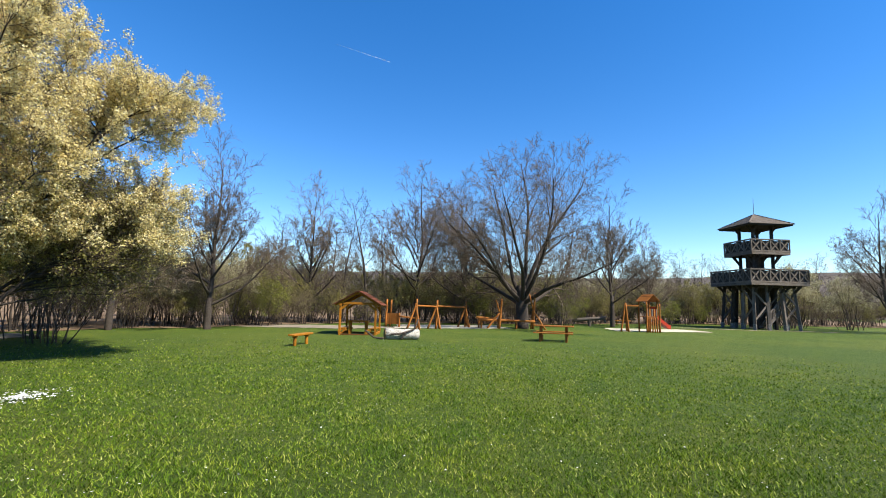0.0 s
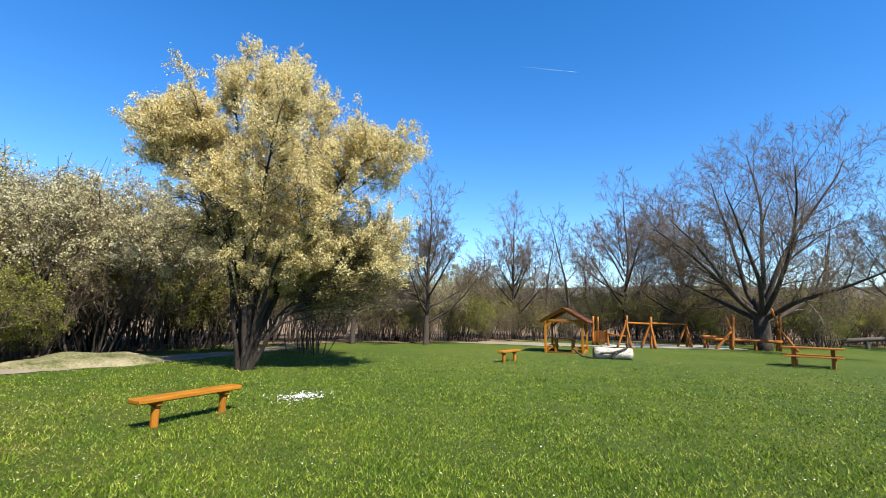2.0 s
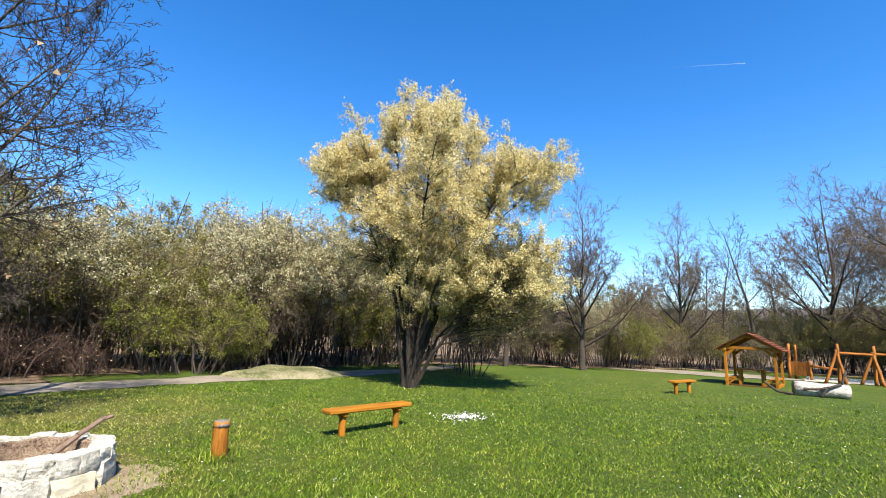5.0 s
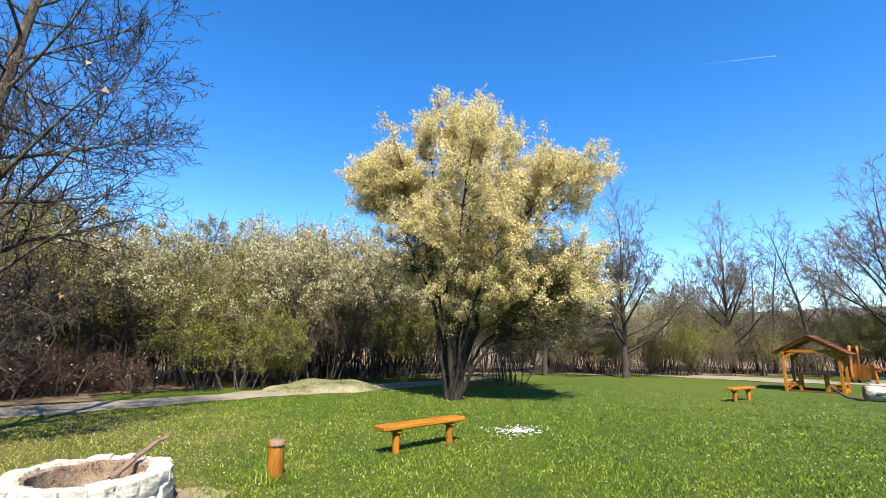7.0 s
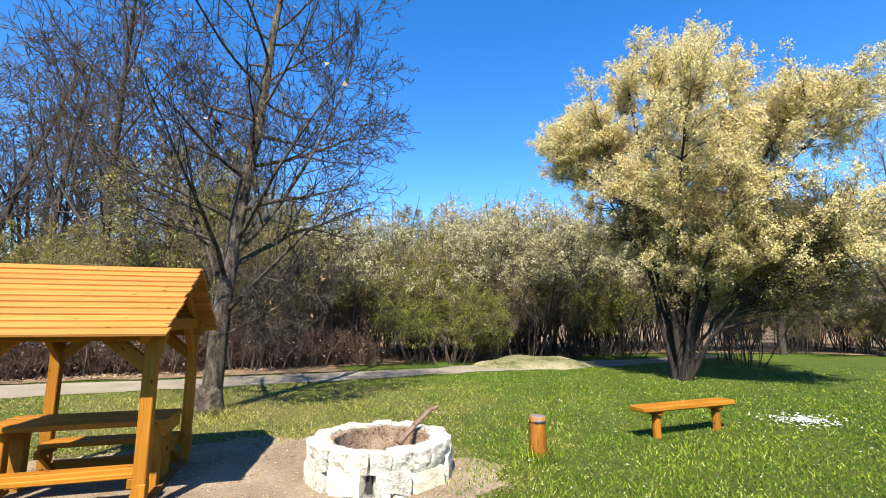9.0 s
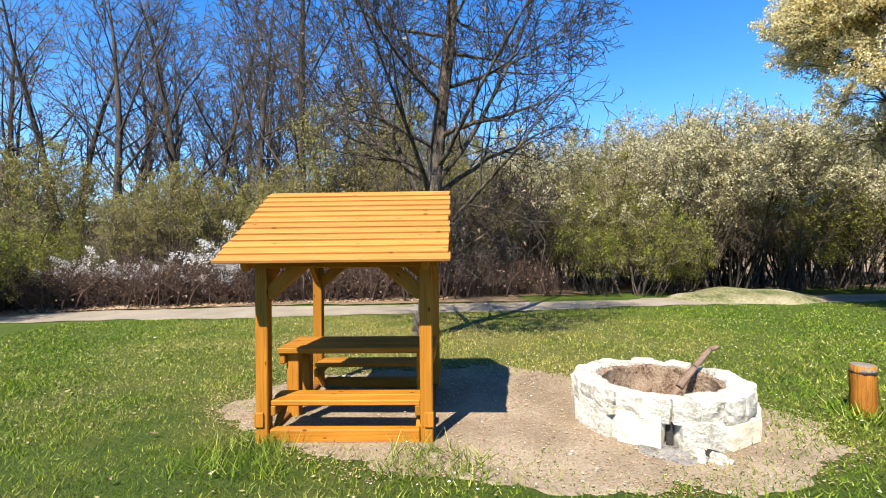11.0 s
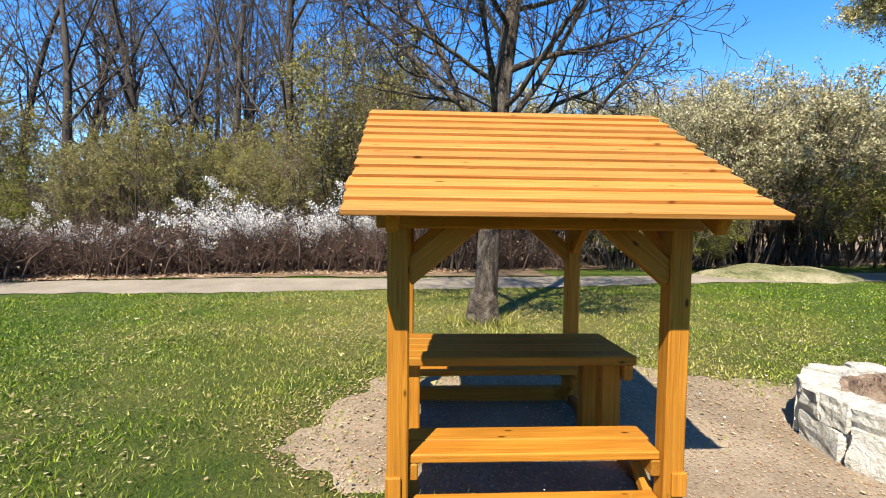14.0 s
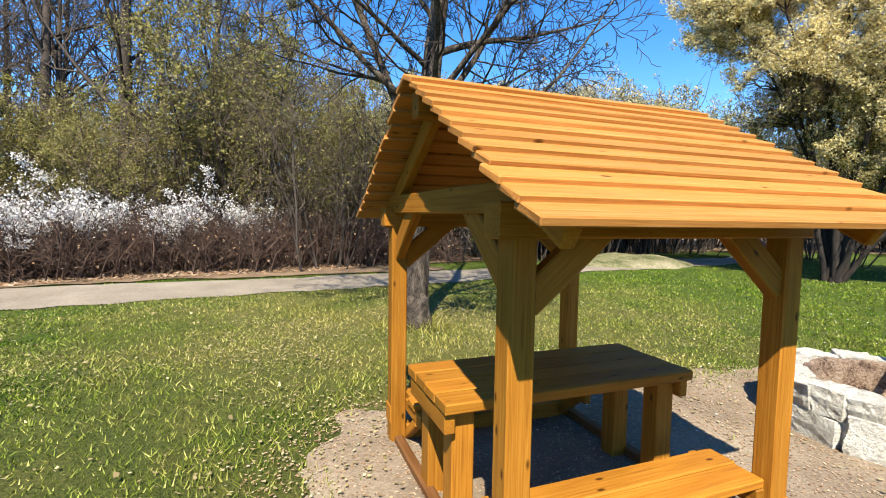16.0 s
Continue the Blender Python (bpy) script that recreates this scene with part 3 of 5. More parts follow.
# the cream-flowering tree: a sheaf of stems, the crown broad and lop-sided
LOBES = ((0.3, 0.0, 7.4, 3.7, 3.5, 2.5), (3.4, 0.0, 7.4, 2.5, 2.1, 1.3), (0.4, 0.0, 9.0, 1.9, 1.8, 1.2), (0.9, 0.0, 5.4, 3.2, 3.0, 2.2), (2.9, -0.4, 4.0, 2.3, 2.0, 1.5),
         (1.0, 0.0, 3.2, 2.7, 2.5, 1.6), (2.7, -0.2, 2.9, 2.0, 1.9, 1.2), (-2.4, 0.3, 7.3, 1.9, 1.8, 1.3), (-1.0, 0.1, 5.0, 2.0, 2.2, 1.6), (0.9, 0.0, 5.4, 3.2, 3.0, 2.2))
AX, AY = 0.626, 0.778


def yellow_env(q):
    """Below 1 inside one of the crown's lobes, whose long side reaches out over the lawn."""
    x, y, z = q
    u, v = x * AX + y * AY, -x * AY + y * AX
    d = min(math.sqrt(((u - a) / ra) ** 2 + ((v - b) / rb) ** 2 + ((z - c) / rc) ** 2) for a, b, c, ra, rb, rc in LOBES)
    return d + 0.20 * noise.noise((x * 0.9, y * 0.9, z * 1.0))


SP_SPRAY = dict(seg=(4, 2, 1), sides=(3, 3, 3), wig=(0.16, 0.2, 0.2), up=(0.0, -0.02, -0.03), kids=(5, 3), low=(0.15, 0.1), ang=(46, 48), ratio=(0.55, 0.55), short=(0.3, 0.2), rr=(0.6, 0.6), end=0.3,
                split=-1, leaf_from=0, thin=0.004)
# where the stems end: across, in depth, height
STEM_ENDS = ((0.0, 0.0, 9.9), (0.9, 0.4, 9.6), (-0.8, -0.4, 9.3), (-3.1, 0.2, 7.6), (-2.3, -0.9, 8.3), (-1.6, 1.4, 7.6), (5.0, 0.0, 7.7), (4.2, 0.7, 8.3), (3.7, -0.8, 7.2), (2.3, 0.1, 9.0), (0.2, 2.5, 7.5),
             (0.5, -2.6, 7.3), (4.2, -0.3, 4.1), (3.2, -1.3, 3.5), (-1.4, 0.4, 5.6), (1.2, -2.3, 4.6), (0.8, 2.4, 5.0), (2.2, -1.2, 6.2))


def bent(a, b, c, n):
    """Points of an arc from a to c, drawn towards b."""
    f = np.linspace(0, 1, n)[:, None]
    return (1 - f) ** 2 * a + 2 * f * (1 - f) * b + f * f * c


def flowering_tree():
    rng = np.random.default_rng(5)
    B = Limbs()
    turn = np.array(((AX, AY, 0.0), (-AY, AX, 0.0), (0.0, 0.0, 1.0)))
    e = thing("flowering_tree", Matrix.Identity(4), "large many-stemmed tree covered in cream-yellow blossom", "tree")
    nodes, sizes = [], []
    for k, end in enumerate(STEM_ENDS):
        end = np.array(end)
        a = k * 2.4
        foot = np.array((0.17 * math.cos(a), 0.17 * math.sin(a), -0.1))
        pts = bent(foot, np.array((end[0] * 0.30, end[1] * 0.30, end[2] * 0.62)), end, 18)
        pts[2:-1] += np.cumsum(rng.normal(0, 0.035, (15, 3)), 0) * np.array((1, 1, 0.4))
        r0 = rng.uniform(0.055, 0.10)
        rad = r0 * np.linspace(1, 0.14, 18)
        B.add("stem%d" % k, pts @ turn, rad, 8)
        nodes += list(pts[5:])
        sizes += list(rad[5:])
    # branches to points spread through the crown, from the nearest stem below
    nodes, sizes = np.array(nodes), np.array(sizes)
    made = 0
    while made < 950:
        a, b, c, ra, rb, rc = LOBES[rng.integers(len(LOBES))]
        q = np.array((a, b, c)) + unit(rng.normal(0, 1, 3)) * np.array((ra, rb, rc)) * rng.uniform(0.25, 1.0)
        if q[2] < 1.6 or yellow_env(q @ turn) > 1.0:
            continue
        way = q - nodes
        d = np.linalg.norm(way, axis=1) + np.where(way[:, 2] < 0.15, 1.5, 0.0)
        i = int(np.argmin(d))
        L = float(np.linalg.norm(way[i]))
        pts = bent(nodes[i], nodes[i] + way[i] * 0.5 + np.array((0, 0, 0.14 * L)), q, 7)
        pts[1:] += rng.normal(0, 0.03, (6, 3))
        r = min(sizes[i] * 0.6, 0.012 + 0.010 * L)
        B.add("limbs", pts @ turn, np.linspace(r, 0.006, 7), 4)
        made += 1
        for f in np.linspace(0.25, 1.0, 4 + int(L * 2.5)):
            x = f * 5.99
            p = pts[int(x)] + (pts[int(x) + 1] - pts[int(x)]) * (x - int(x))
            out = unit(unit(way[i]) * 0.8 + rng.normal(0, 0.55, 3) + np.array((0, 0, 0.1)))
            grow(rng, B, p @ turn, out @ turn, rng.uniform(0.30, 0.62), 0.006, 0, SP_SPRAY)
    # stems and branches carry the crown's shade in their bark colour
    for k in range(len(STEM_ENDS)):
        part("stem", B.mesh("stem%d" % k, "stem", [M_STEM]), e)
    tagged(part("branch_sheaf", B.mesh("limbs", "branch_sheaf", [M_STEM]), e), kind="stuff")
    tagged(part("crown", B.mesh("twigs", "crown", [M_TWIG]), e), kind="stuff")
    v, f = petals(rng, B.tips, 4.8, 0.028, 0.04, lambda c: np.sin(c[:, 0] * 1.9) + np.sin(c[:, 1] * 2.1 + 1) + np.sin(c[:, 2] * 2.3) + 0.9 * (c[:, 2] - 4.4) > -0.9)
    tagged(part("blossom", np_mesh("blossom", v, f, [M_YELLOW]), e), kind="stuff")
    v, f = petals(rng, B.tips, 1.2, 0.028, 0.06, lambda c: c[:, 2] + 0.5 * np.sin(c[:, 0] * 2.2) < 4.9)
    tagged(part("foliage", np_mesh("foliage", v, f, [M_BUDS]), e), kind="stuff")
    return e


yellow = flowering_tree()
place(yellow, -12.46, 9.29, 0)

# bare broad-crowned trees beyond the playground
SP_OAK = dict(seg=(14, 6, 3, 2, 1), sides=(7, 5, 3, 3, 3), wig=(0.055, 0.10, 0.14, 0.17, 0.2), up=(0.012, 0.02, 0.02, 0.02, 0.02), split=0,
              thin=0.009, kids=(13, 7, 5, 4), low=(0.22, 0.2, 0.15, 0.1), ang=(40, 40, 42, 44), ratio=(0.36, 0.55, 0.55, 0.6), short=(0.25, 0.3, 0.2, 0.2), rr=(0.5, 0.5, 0.55, 0.6), end=0.16)


def oak_limbs(rng):
    out = []
    for k in range(13):
        a = k * 2.4 + rng.uniform(-0.3, 0.3)
        t = radians((8, 28, 44, 34, 56, 20, 68, 48, 74, 38, 62, 78, 52)[k])
        z = 3.0 - 1.3 * math.sin(t)
        out.append(((0.15 * math.cos(a), 0.15 * math.sin(a), z), (math.sin(t) * math.cos(a), math.sin(t) * math.sin(a), math.cos(t)), (11.2 - 3.0 * math.sin(t)) * rng.uniform(0.88, 1.05), 0.17))
    return out


oak = tree("bare_oak", "broad bare oak with a wide round crown of fine twigs", 21, SP_OAK, oak_limbs, M_DARKBARK, M_TWIG, None, "tree")
part("bole", pole_bm(3.3, 0.52, 0.36, 14, 0.02, 3, 7), oak, Matrix.Translation((0, 0, 1.5)) @ Matrix.Rotation(radians(-90), 4, "Y"), "", M_DARKBARK)
place(oak, 2.4, 36.9, 20, 1.06)
SP_TALL = dict(seg=(10, 5, 3, 2, 1), sides=(7, 4, 3, 3, 3), wig=(0.05, 0.10, 0.15, 0.2, 0.2), up=(0.03, 0.07, 0.05, 0.02, 0.02), split=1,
               thin=0.009, kids=(15, 6, 4, 2), low=(0.26, 0.2, 0.15, 0.1), ang=(44, 38, 40, 42), ratio=(0.40, 0.48, 0.5, 0.5), short=(0.5, 0.4, 0.3, 0.2), rr=(0.42, 0.55, 0.55, 0.6), end=0.10)
BARE_LABEL = "slender bare woodland tree with dark trunk"
TALL = [tree("bare_tree", BARE_LABEL, 31 + k, SP_TALL, (lambda H, R, fork: lambda rng: [((0, 0, -0.2), (0.03, 0, 1), H, R)] + ([((0.1, 0, -0.2), (0.22, 0.1, 1), H * 0.8, R * 0.7)] if fork else []))(10.0, 0.15, k % 2), M_DARKBARK, M_WOODTWIG, None, "tree", "bare trees of the wood") for k in range(4)]
SP_ROUND = dict(seg=(10, 5, 3, 2, 1), sides=(6, 4, 3, 3, 3), wig=(0.05, 0.09, 0.14, 0.17, 0.2), up=(0.05, 0.06, 0.04, 0.03, 0.02), split=0,
                thin=0.008, kids=(11, 6, 5, 3), low=(0.2, 0.2, 0.15, 0.1), ang=(34, 36, 38, 42), ratio=(0.38, 0.55, 0.55, 0.6), short=(0.3, 0.3, 0.2, 0.2), rr=(0.5, 0.55, 0.55, 0.6), end=0.14)


def round_limbs(n, H, z0):
    """A leader and limbs that leave it one above the other, the lowest the longest."""
    def f(rng):
        out = [((0, 0, z0 - 0.3), (0.02, 0, 1), H, 0.13)]
        for k in range(n):
            a = k * 2.4 + rng.uniform(-0.3, 0.3)
            g = k / (n - 1)
            t = radians(66 - 34 * g + rng.uniform(-7, 7))
            out.append(((0.03 * math.cos(a), 0.03 * math.sin(a), z0 - 0.4 + 0.42 * H * g), (math.sin(t) * math.cos(a), math.sin(t) * math.sin(a), math.cos(t)), H * (0.66 - 0.22 * g) * rng.uniform(0.85, 1.05), 0.085 - 0.03 * g))
        return out
    return f


ROUND = []
for k, (n_l, H_l, z_l) in enumerate(((12, 7.6, 1.7), (11, 8.2, 2.4))):
    e = tree("bare_tree", "bare tree with an upright twiggy crown", 51 + k, SP_ROUND, round_limbs(n_l, H_l, z_l), M_DARKBARK, M_TWIG, None, "tree", "bare trees of the wood")
    part("bole", pole_bm(z_l + 0.2, 0.2, 0.15, 12, 0.02, 3 + k, 7), e, Matrix.Translation((0, 0, z_l / 2 - 0.1)) @ Matrix.Rotation(radians(-90), 4, "Y"), "", M_DARKBARK)
    ROUND.append(e)
# undergrowth: sheaves of thin stems
def dome(q):
    x, y, z = q
    return math.sqrt((math.hypot(x, y) / 2.4) ** 2 + ((z - 2.5) / 2.5) ** 2) + 0.28 * noise.noise((x * 0.8, y * 0.8, z * 0.8))


SP_SHRUB = dict(env=dome, env_z=1.6, env_from=0, seg=(6, 4, 3, 1), sides=(4, 3, 3, 3), wig=(0.11, 0.19, 0.22, 0.2), up=(0.03, 0.0, 0.0, 0.0), thin=0.005, kids=(8, 6, 5), low=(0.30, 0.15, 0.1), ang=(52, 54, 50), ratio=(0.46, 0.52, 0.5),
                short=(0.35, 0.3, 0.2), rr=(0.5, 0.6, 0.6), end=0.2, split=0, clump=1.2)


def shrub_stems(k, H, wide):
    def f(rng):
        out = []
        for i in range(k):
            a = rng.uniform(0, 6.28)
            r = rng.uniform(0, 0.9) * wide
            ln = rng.uniform(0.05, 0.5)
            out.append(((r * math.cos(a), r * math.sin(a), -0.1), (ln * math.cos(a), ln * math.sin(a), 1), H * rng.uniform(0.6, 1.1), rng.uniform(0.018, 0.045)))
        return out
    return f


SHRUBS = [
    tree("shrub", "tangled leafless woodland shrub", 71, SP_SHRUB, shrub_stems(13, 4.6, 0.9), M_DARKBARK, M_TWIG, [("foliage", M_BUDS, 1.6, 0.024, 0.05, lambda c: c[:, 2] > 1.2)], "shrub", "shrubs at the wood's edge"),
    tree("shrub", "tall shrub with pale blossom and olive buds", 72, SP_SHRUB, shrub_stems(13, 5.4, 1.0), M_DARKBARK, M_TWIG, [("blossom", M_PALE, 10.0, 0.030, 0.06, lambda c: c[:, 2] + 0.4 * np.sin(c[:, 0] * 2.5) > 2.4), ("foliage", M_BUDS, 1.2, 0.03, 0.06, lambda c: c[:, 2] > 1.8)], "shrub", "shrubs at the wood's edge"),
    tree("shrub", "tall shrub with olive-green spring buds", 73, SP_SHRUB, shrub_stems(13, 5.0, 1.0), M_DARKBARK, M_TWIG, [("foliage", M_BUDS, 7.0, 0.030, 0.06, lambda c: c[:, 2] + 0.5 * np.sin(c[:, 0] * 2.1) > 1.9)], "shrub", "shrubs at the wood's edge"),
    tree("shrub", "shrub in fresh green leaf", 74, SP_SHRUB, shrub_stems(11, 3.4, 0.8), M_DARKBARK, M_TWIG, [("foliage", M_GREEN, 5.0, 0.032, 0.08, lambda c: c[:, 2] > 0.7)], "shrub", "shrubs at the wood's edge"),
]
SP_HEDGE = dict(seg=(4, 2, 1), sides=(3, 3, 3), wig=(0.2, 0.25, 0.25), up=(-0.01, 0.0, 0.0), kids=(9, 6), low=(0.1, 0.1), ang=(52, 52), ratio=(0.55, 0.5), short=(0.3, 0.3),
                rr=(0.55, 0.6), end=0.3, split=0, clump=1.4)
hedge_plain = tree("bramble", "dense brown leafless bramble thicket", 81, SP_HEDGE, shrub_stems(20, 1.35, 1.1), M_BRAMBLE, M_BRAMBLE, [("dead_foliage", M_DEAD, 0.06, 0.04, 0.05, None)], "bramble", "hedge along the path")
hedge_white = tree("blackthorn", "thorny hedge shrub with white blossom on its upper twigs", 82, SP_HEDGE, shrub_stems(20, 1.75, 1.0), M_BRAMBLE, M_BRAMBLE,
                   [("white_blossom", M_SNOW, 15.0, 0.024, 0.05, lambda c: c[:, 2] + 0.3 * np.sin(c[:, 0] * 4) + 0.3 * np.sin(c[:, 1] * 5) > 1.15)], "blackthorn", "hedge along the path")
place(hedge_plain, -15.9, -13.6)
place(hedge_white, -18.45, -8.4, 0, 1.15)
R = random.Random(4)


def poly_at(line, s):
    """The point and the outward normal at a length s along a polyline."""
    for a, b in zip(line, line[1:]):
        a, b = Vector(a), Vector(b)
        L = (b - a).length
        t = (b - a) / L
        if s <= L:
            return a + t * s, Vector((-t.y, t.x))
        s -= L
    return b, Vector((-t.y, t.x))


HEDGE = [(-14.3, -19.0), (-16.0, -13.6), (-17.0, -10.6), (-18.0, -6.5), (-19.0, -2.0)]
for i in range(34):
    p, nrm = poly_at(HEDGE, 0.55 * i + R.uniform(-0.15, 0.15))
    off = R.uniform(0.0, 0.5)
    again(hedge_plain, p.x + nrm.x * off, p.y + nrm.y * off, R.uniform(0, 360), R.uniform(0.85, 1.15))
    if i % 2:
        again(hedge_plain, p.x + nrm.x * 0.9, p.y + nrm.y * 0.9, R.uniform(0, 360), R.uniform(0.85, 1.1))
for x, y, s in ((-17.15, -12.8, 0.95), (-17.5, -11.5, 0.85), (-17.85, -10.4, 0.75), (-18.25, -9.4, 1.3), (-18.65, -7.8, 1.25), (-18.2, -8.9, 1.05), (-18.95, -6.9, 1.0), (-19.5, -5.2, 1.35), (-19.6, -4.3, 0.85), (-16.9, -13.5, 0.8)):
    again(hedge_white, x, y, R.uniform(0, 360), 0.86 * s)

first = {id(s): True for s in SHRUBS + TALL + ROUND}


def put(e, x, y, turn, size, lean=0.0, label=""):
    """The first use moves the original, later ones copy it."""
    if first.pop(id(e), False):
        place(e, x, y, turn, size, lean)
        return e
    return again(e, x, y, turn, size, lean, label)


# brambles that close the foot of the wood beyond the hedge
for i in range(7):
    y = -2.4 + 0.62 * i
    again(hedge_plain, -19.3 - 0.10 * (y + 2.4) + R.uniform(-0.5, 0.4), y, R.uniform(0, 360), R.uniform(0.5, 1.0) if y > 2 else R.uniform(0.9, 1.25))
# undergrowth along the wood's edge, row behind row
for row, (off, gap, tall) in enumerate(((0.6, 2.1, 0.85), (3.2, 2.3, 1.05), (7.0, 3.4, 1.2))):
    s = 8.0 + row
    while s < 160:
        p, nrm = poly_at(WOOD_EDGE, s)
        o = off + R.uniform(-0.7, 0.9)
        x, y = p.x + nrm.x * o, p.y + nrm.y * o
        hedge_zone = y < -3
        kind = R.choices((0, 1, 2, 3), (3, 2 if 0 < y < 14 else 0.7, 4.5, 0.6))[0]
        size = tall * R.uniform(0.75, 1.2)
        if -6 < y < 20 and x < -15:
            size *= 1.32
        if y > 21:
            size *= 0.95
        if not (hedge_zone and row == 0):
            put(SHRUBS[kind], x, y, R.uniform(0, 360), size)
        s += gap * R.uniform(0.8, 1.25) * (0.9 if y < 50 else 1.4)
# a deeper belt of coarse thicket that closes the view between the trunks
SP_THICK = dict(seg=(4, 2, 1), sides=(4, 3, 3), wig=(0.10, 0.18, 0.2), up=(0.04, 0.02, 0.0), kids=(8, 5), low=(0.15, 0.1), ang=(42, 46), ratio=(0.45, 0.55), short=(0.35, 0.3),
                rr=(0.5, 0.6), end=0.25, split=0, thin=0.014)
THICK = [tree("thicket", lab, 91 + k, SP_THICK, shrub_stems(15, 5.6, 1.6), M_DARKBARK, M_TWIG, [("foliage", mat, per, 0.075, 0.16, None)], "thicket", "thickets in the wood")
         for k, (lab, mat, per) in enumerate((("dense brown thicket of thin stems deep in the wood", M_BRUSH, 1.6), ("dense olive-brown thicket budding deep in the wood", M_BUDS, 2.0)))]
first.update({id(t): True for t in THICK})
for i in range(74):
    s = 1.0 + i * 2.1
    p, nrm = poly_at(WOOD_EDGE, s)
    o = R.uniform(6.5, 11) if i % 2 else R.uniform(11, 19)
    put(THICK[(0, 1, 0)[i % 3]], p.x + nrm.x * o, p.y + nrm.y * o, R.uniform(0, 360), R.uniform(0.8, 1.15) if p.y < 20 else R.uniform(0.75, 1.0))
for i in range(15):
    p, nrm = poly_at(WOOD_EDGE, 26.0 + i * 1.5)
    put(THICK[i % 2], p.x + nrm.x * R.uniform(4.5, 7.5), p.y + nrm.y * R.uniform(4.5, 7.5), R.uniform(0, 360), R.uniform(0.45, 0.8))
# low scrub before the far trees
for i in range(30):
    p, nrm = poly_at(WOOD_EDGE, 55.0 + i * 2.2)
    o = R.uniform(-0.2, 2.2)
    put(SHRUBS[(0, 2, 0, 3, 0)[i % 5]], p.x + nrm.x * o, p.y + nrm.y * o, R.uniform(0, 360), R.uniform(0.35, 0.6))
# shrubs that stand out
put(SHRUBS[3], -18.7, 4.5, 30, 0.95)
put(SHRUBS[3], -19.3, 3.4, 130, 0.95)
put(SHRUBS[3], -19.2, 6.0, 230, 0.6)
put(SHRUBS[3], -14.2, -15.2, 80, 0.85)
put(SHRUBS[3], -13.6, -16.6, 200, 0.9)
put(SHRUBS[3], -15.6, -16.4, 300, 0.95)
put(SHRUBS[3], -13.7, -14.1, 20, 0.7)
put(SHRUBS[3], -13.0, -15.3, 110, 0.8)
put(SHRUBS[1], -19.9, 6.2, 10, 1.25)
put(SHRUBS[1], -20.4, 8.6, 80, 1.42)
put(SHRUBS[1], -20.9, 11.0, 150, 1.5)
put(SHRUBS[1], -21.8, 9.6, 330, 1.55)
put(SHRUBS[1], -20.6, 13.4, 60, 1.4)
put(SHRUBS[1], -21.4, 7.2, 250, 1.45)
put(SHRUBS[2], -17.0, 16.0, 90, 1.0)
put(SHRUBS[1], -15.0, 14.6, 0, 0.9)
# tall trees inside the wood, taller towards the south
for i in range(44):
    s = 4.0 + i * 3.4 + R.uniform(-0.9, 0.9)
    p, nrm = poly_at(WOOD_EDGE, s)
    off = 4.0 + 11.0 * R.random()
    x, y = p.x + nrm.x * off, p.y + nrm.y * off
    if y < -3:
        size = R.uniform(1.35, 1.75)
        off += 0
    elif y < 16:
        size = R.uniform(0.55, 0.72)
    elif y < 30:
        size = R.uniform(0.55, 0.8)
    else:
        size = R.uniform(0.7, 1.0)
    put(TALL[i % 4], x, y, R.uniform(0, 360), size, R.uniform(-3, 3))
for i in range(15):
    put(TALL[i % 4], -22 - R.uniform(0, 16), -6 - i * 1.25 - R.uniform(0, 2), R.uniform(0, 360), R.uniform(1.3, 1.75), R.uniform(-2, 2))
# single trees at the edge of the playground
put(ROUND[0], -15.5, 24.2, 0, 1.03)
put(ROUND[1], -18.9, 21.4, 60, 0.85)
put(ROUND[1], -6.6, 40.6, 130, 1.22)
put(ROUND[0], -14.3, 35.4, 200, 1.08)
put(TALL[0], -10.6, 38.5, 40, 1.05)
put(TALL[2], -12.4, 37.5, 140, 0.95)
put(ROUND[0], -2.4, 43.0, 80, 1.3)
put(ROUND[1], 11.2, 44.8, 300, 1.12)
put(ROUND[0], 15.0, 46.5, 20, 0.85)
put(TALL[1], 6.5, 46.0, 20, 1.1)
put(ROUND[1], 36.8, 47.6, 220, 1.12)
put(ROUND[0], 42.0, 50.0, 120, 1.15)
put(SHRUBS[1], 33.0, 56.0, 30, 1.5)
put(SHRUBS[1], 19.0, 56.0, 30, 1.1)
put(SHRUBS[1], 36.0, 60.0, 130, 1.45)
put(SHRUBS[1], 40.0, 57.0, 230, 1.3)
put(SHRUBS[2], 24.0, 60.0, 30, 1.1)
put(SHRUBS[2], 30.0, 63.0, 70, 1.3)
put(SHRUBS[2], -21.5, -6.0, 70, 0.95)
put(SHRUBS[2], -20.0, -11.0, 10, 0.9)
put(SHRUBS[2], -22.5, -9.0, 210, 1.1)
put(SHRUBS[3], -1.0, 42.5, 70, 1.0)
put(SHRUBS[3], 6.2, 41.8, 170, 1.0)
put(SHRUBS[3], 17.8, 50.5, 10, 0.9)


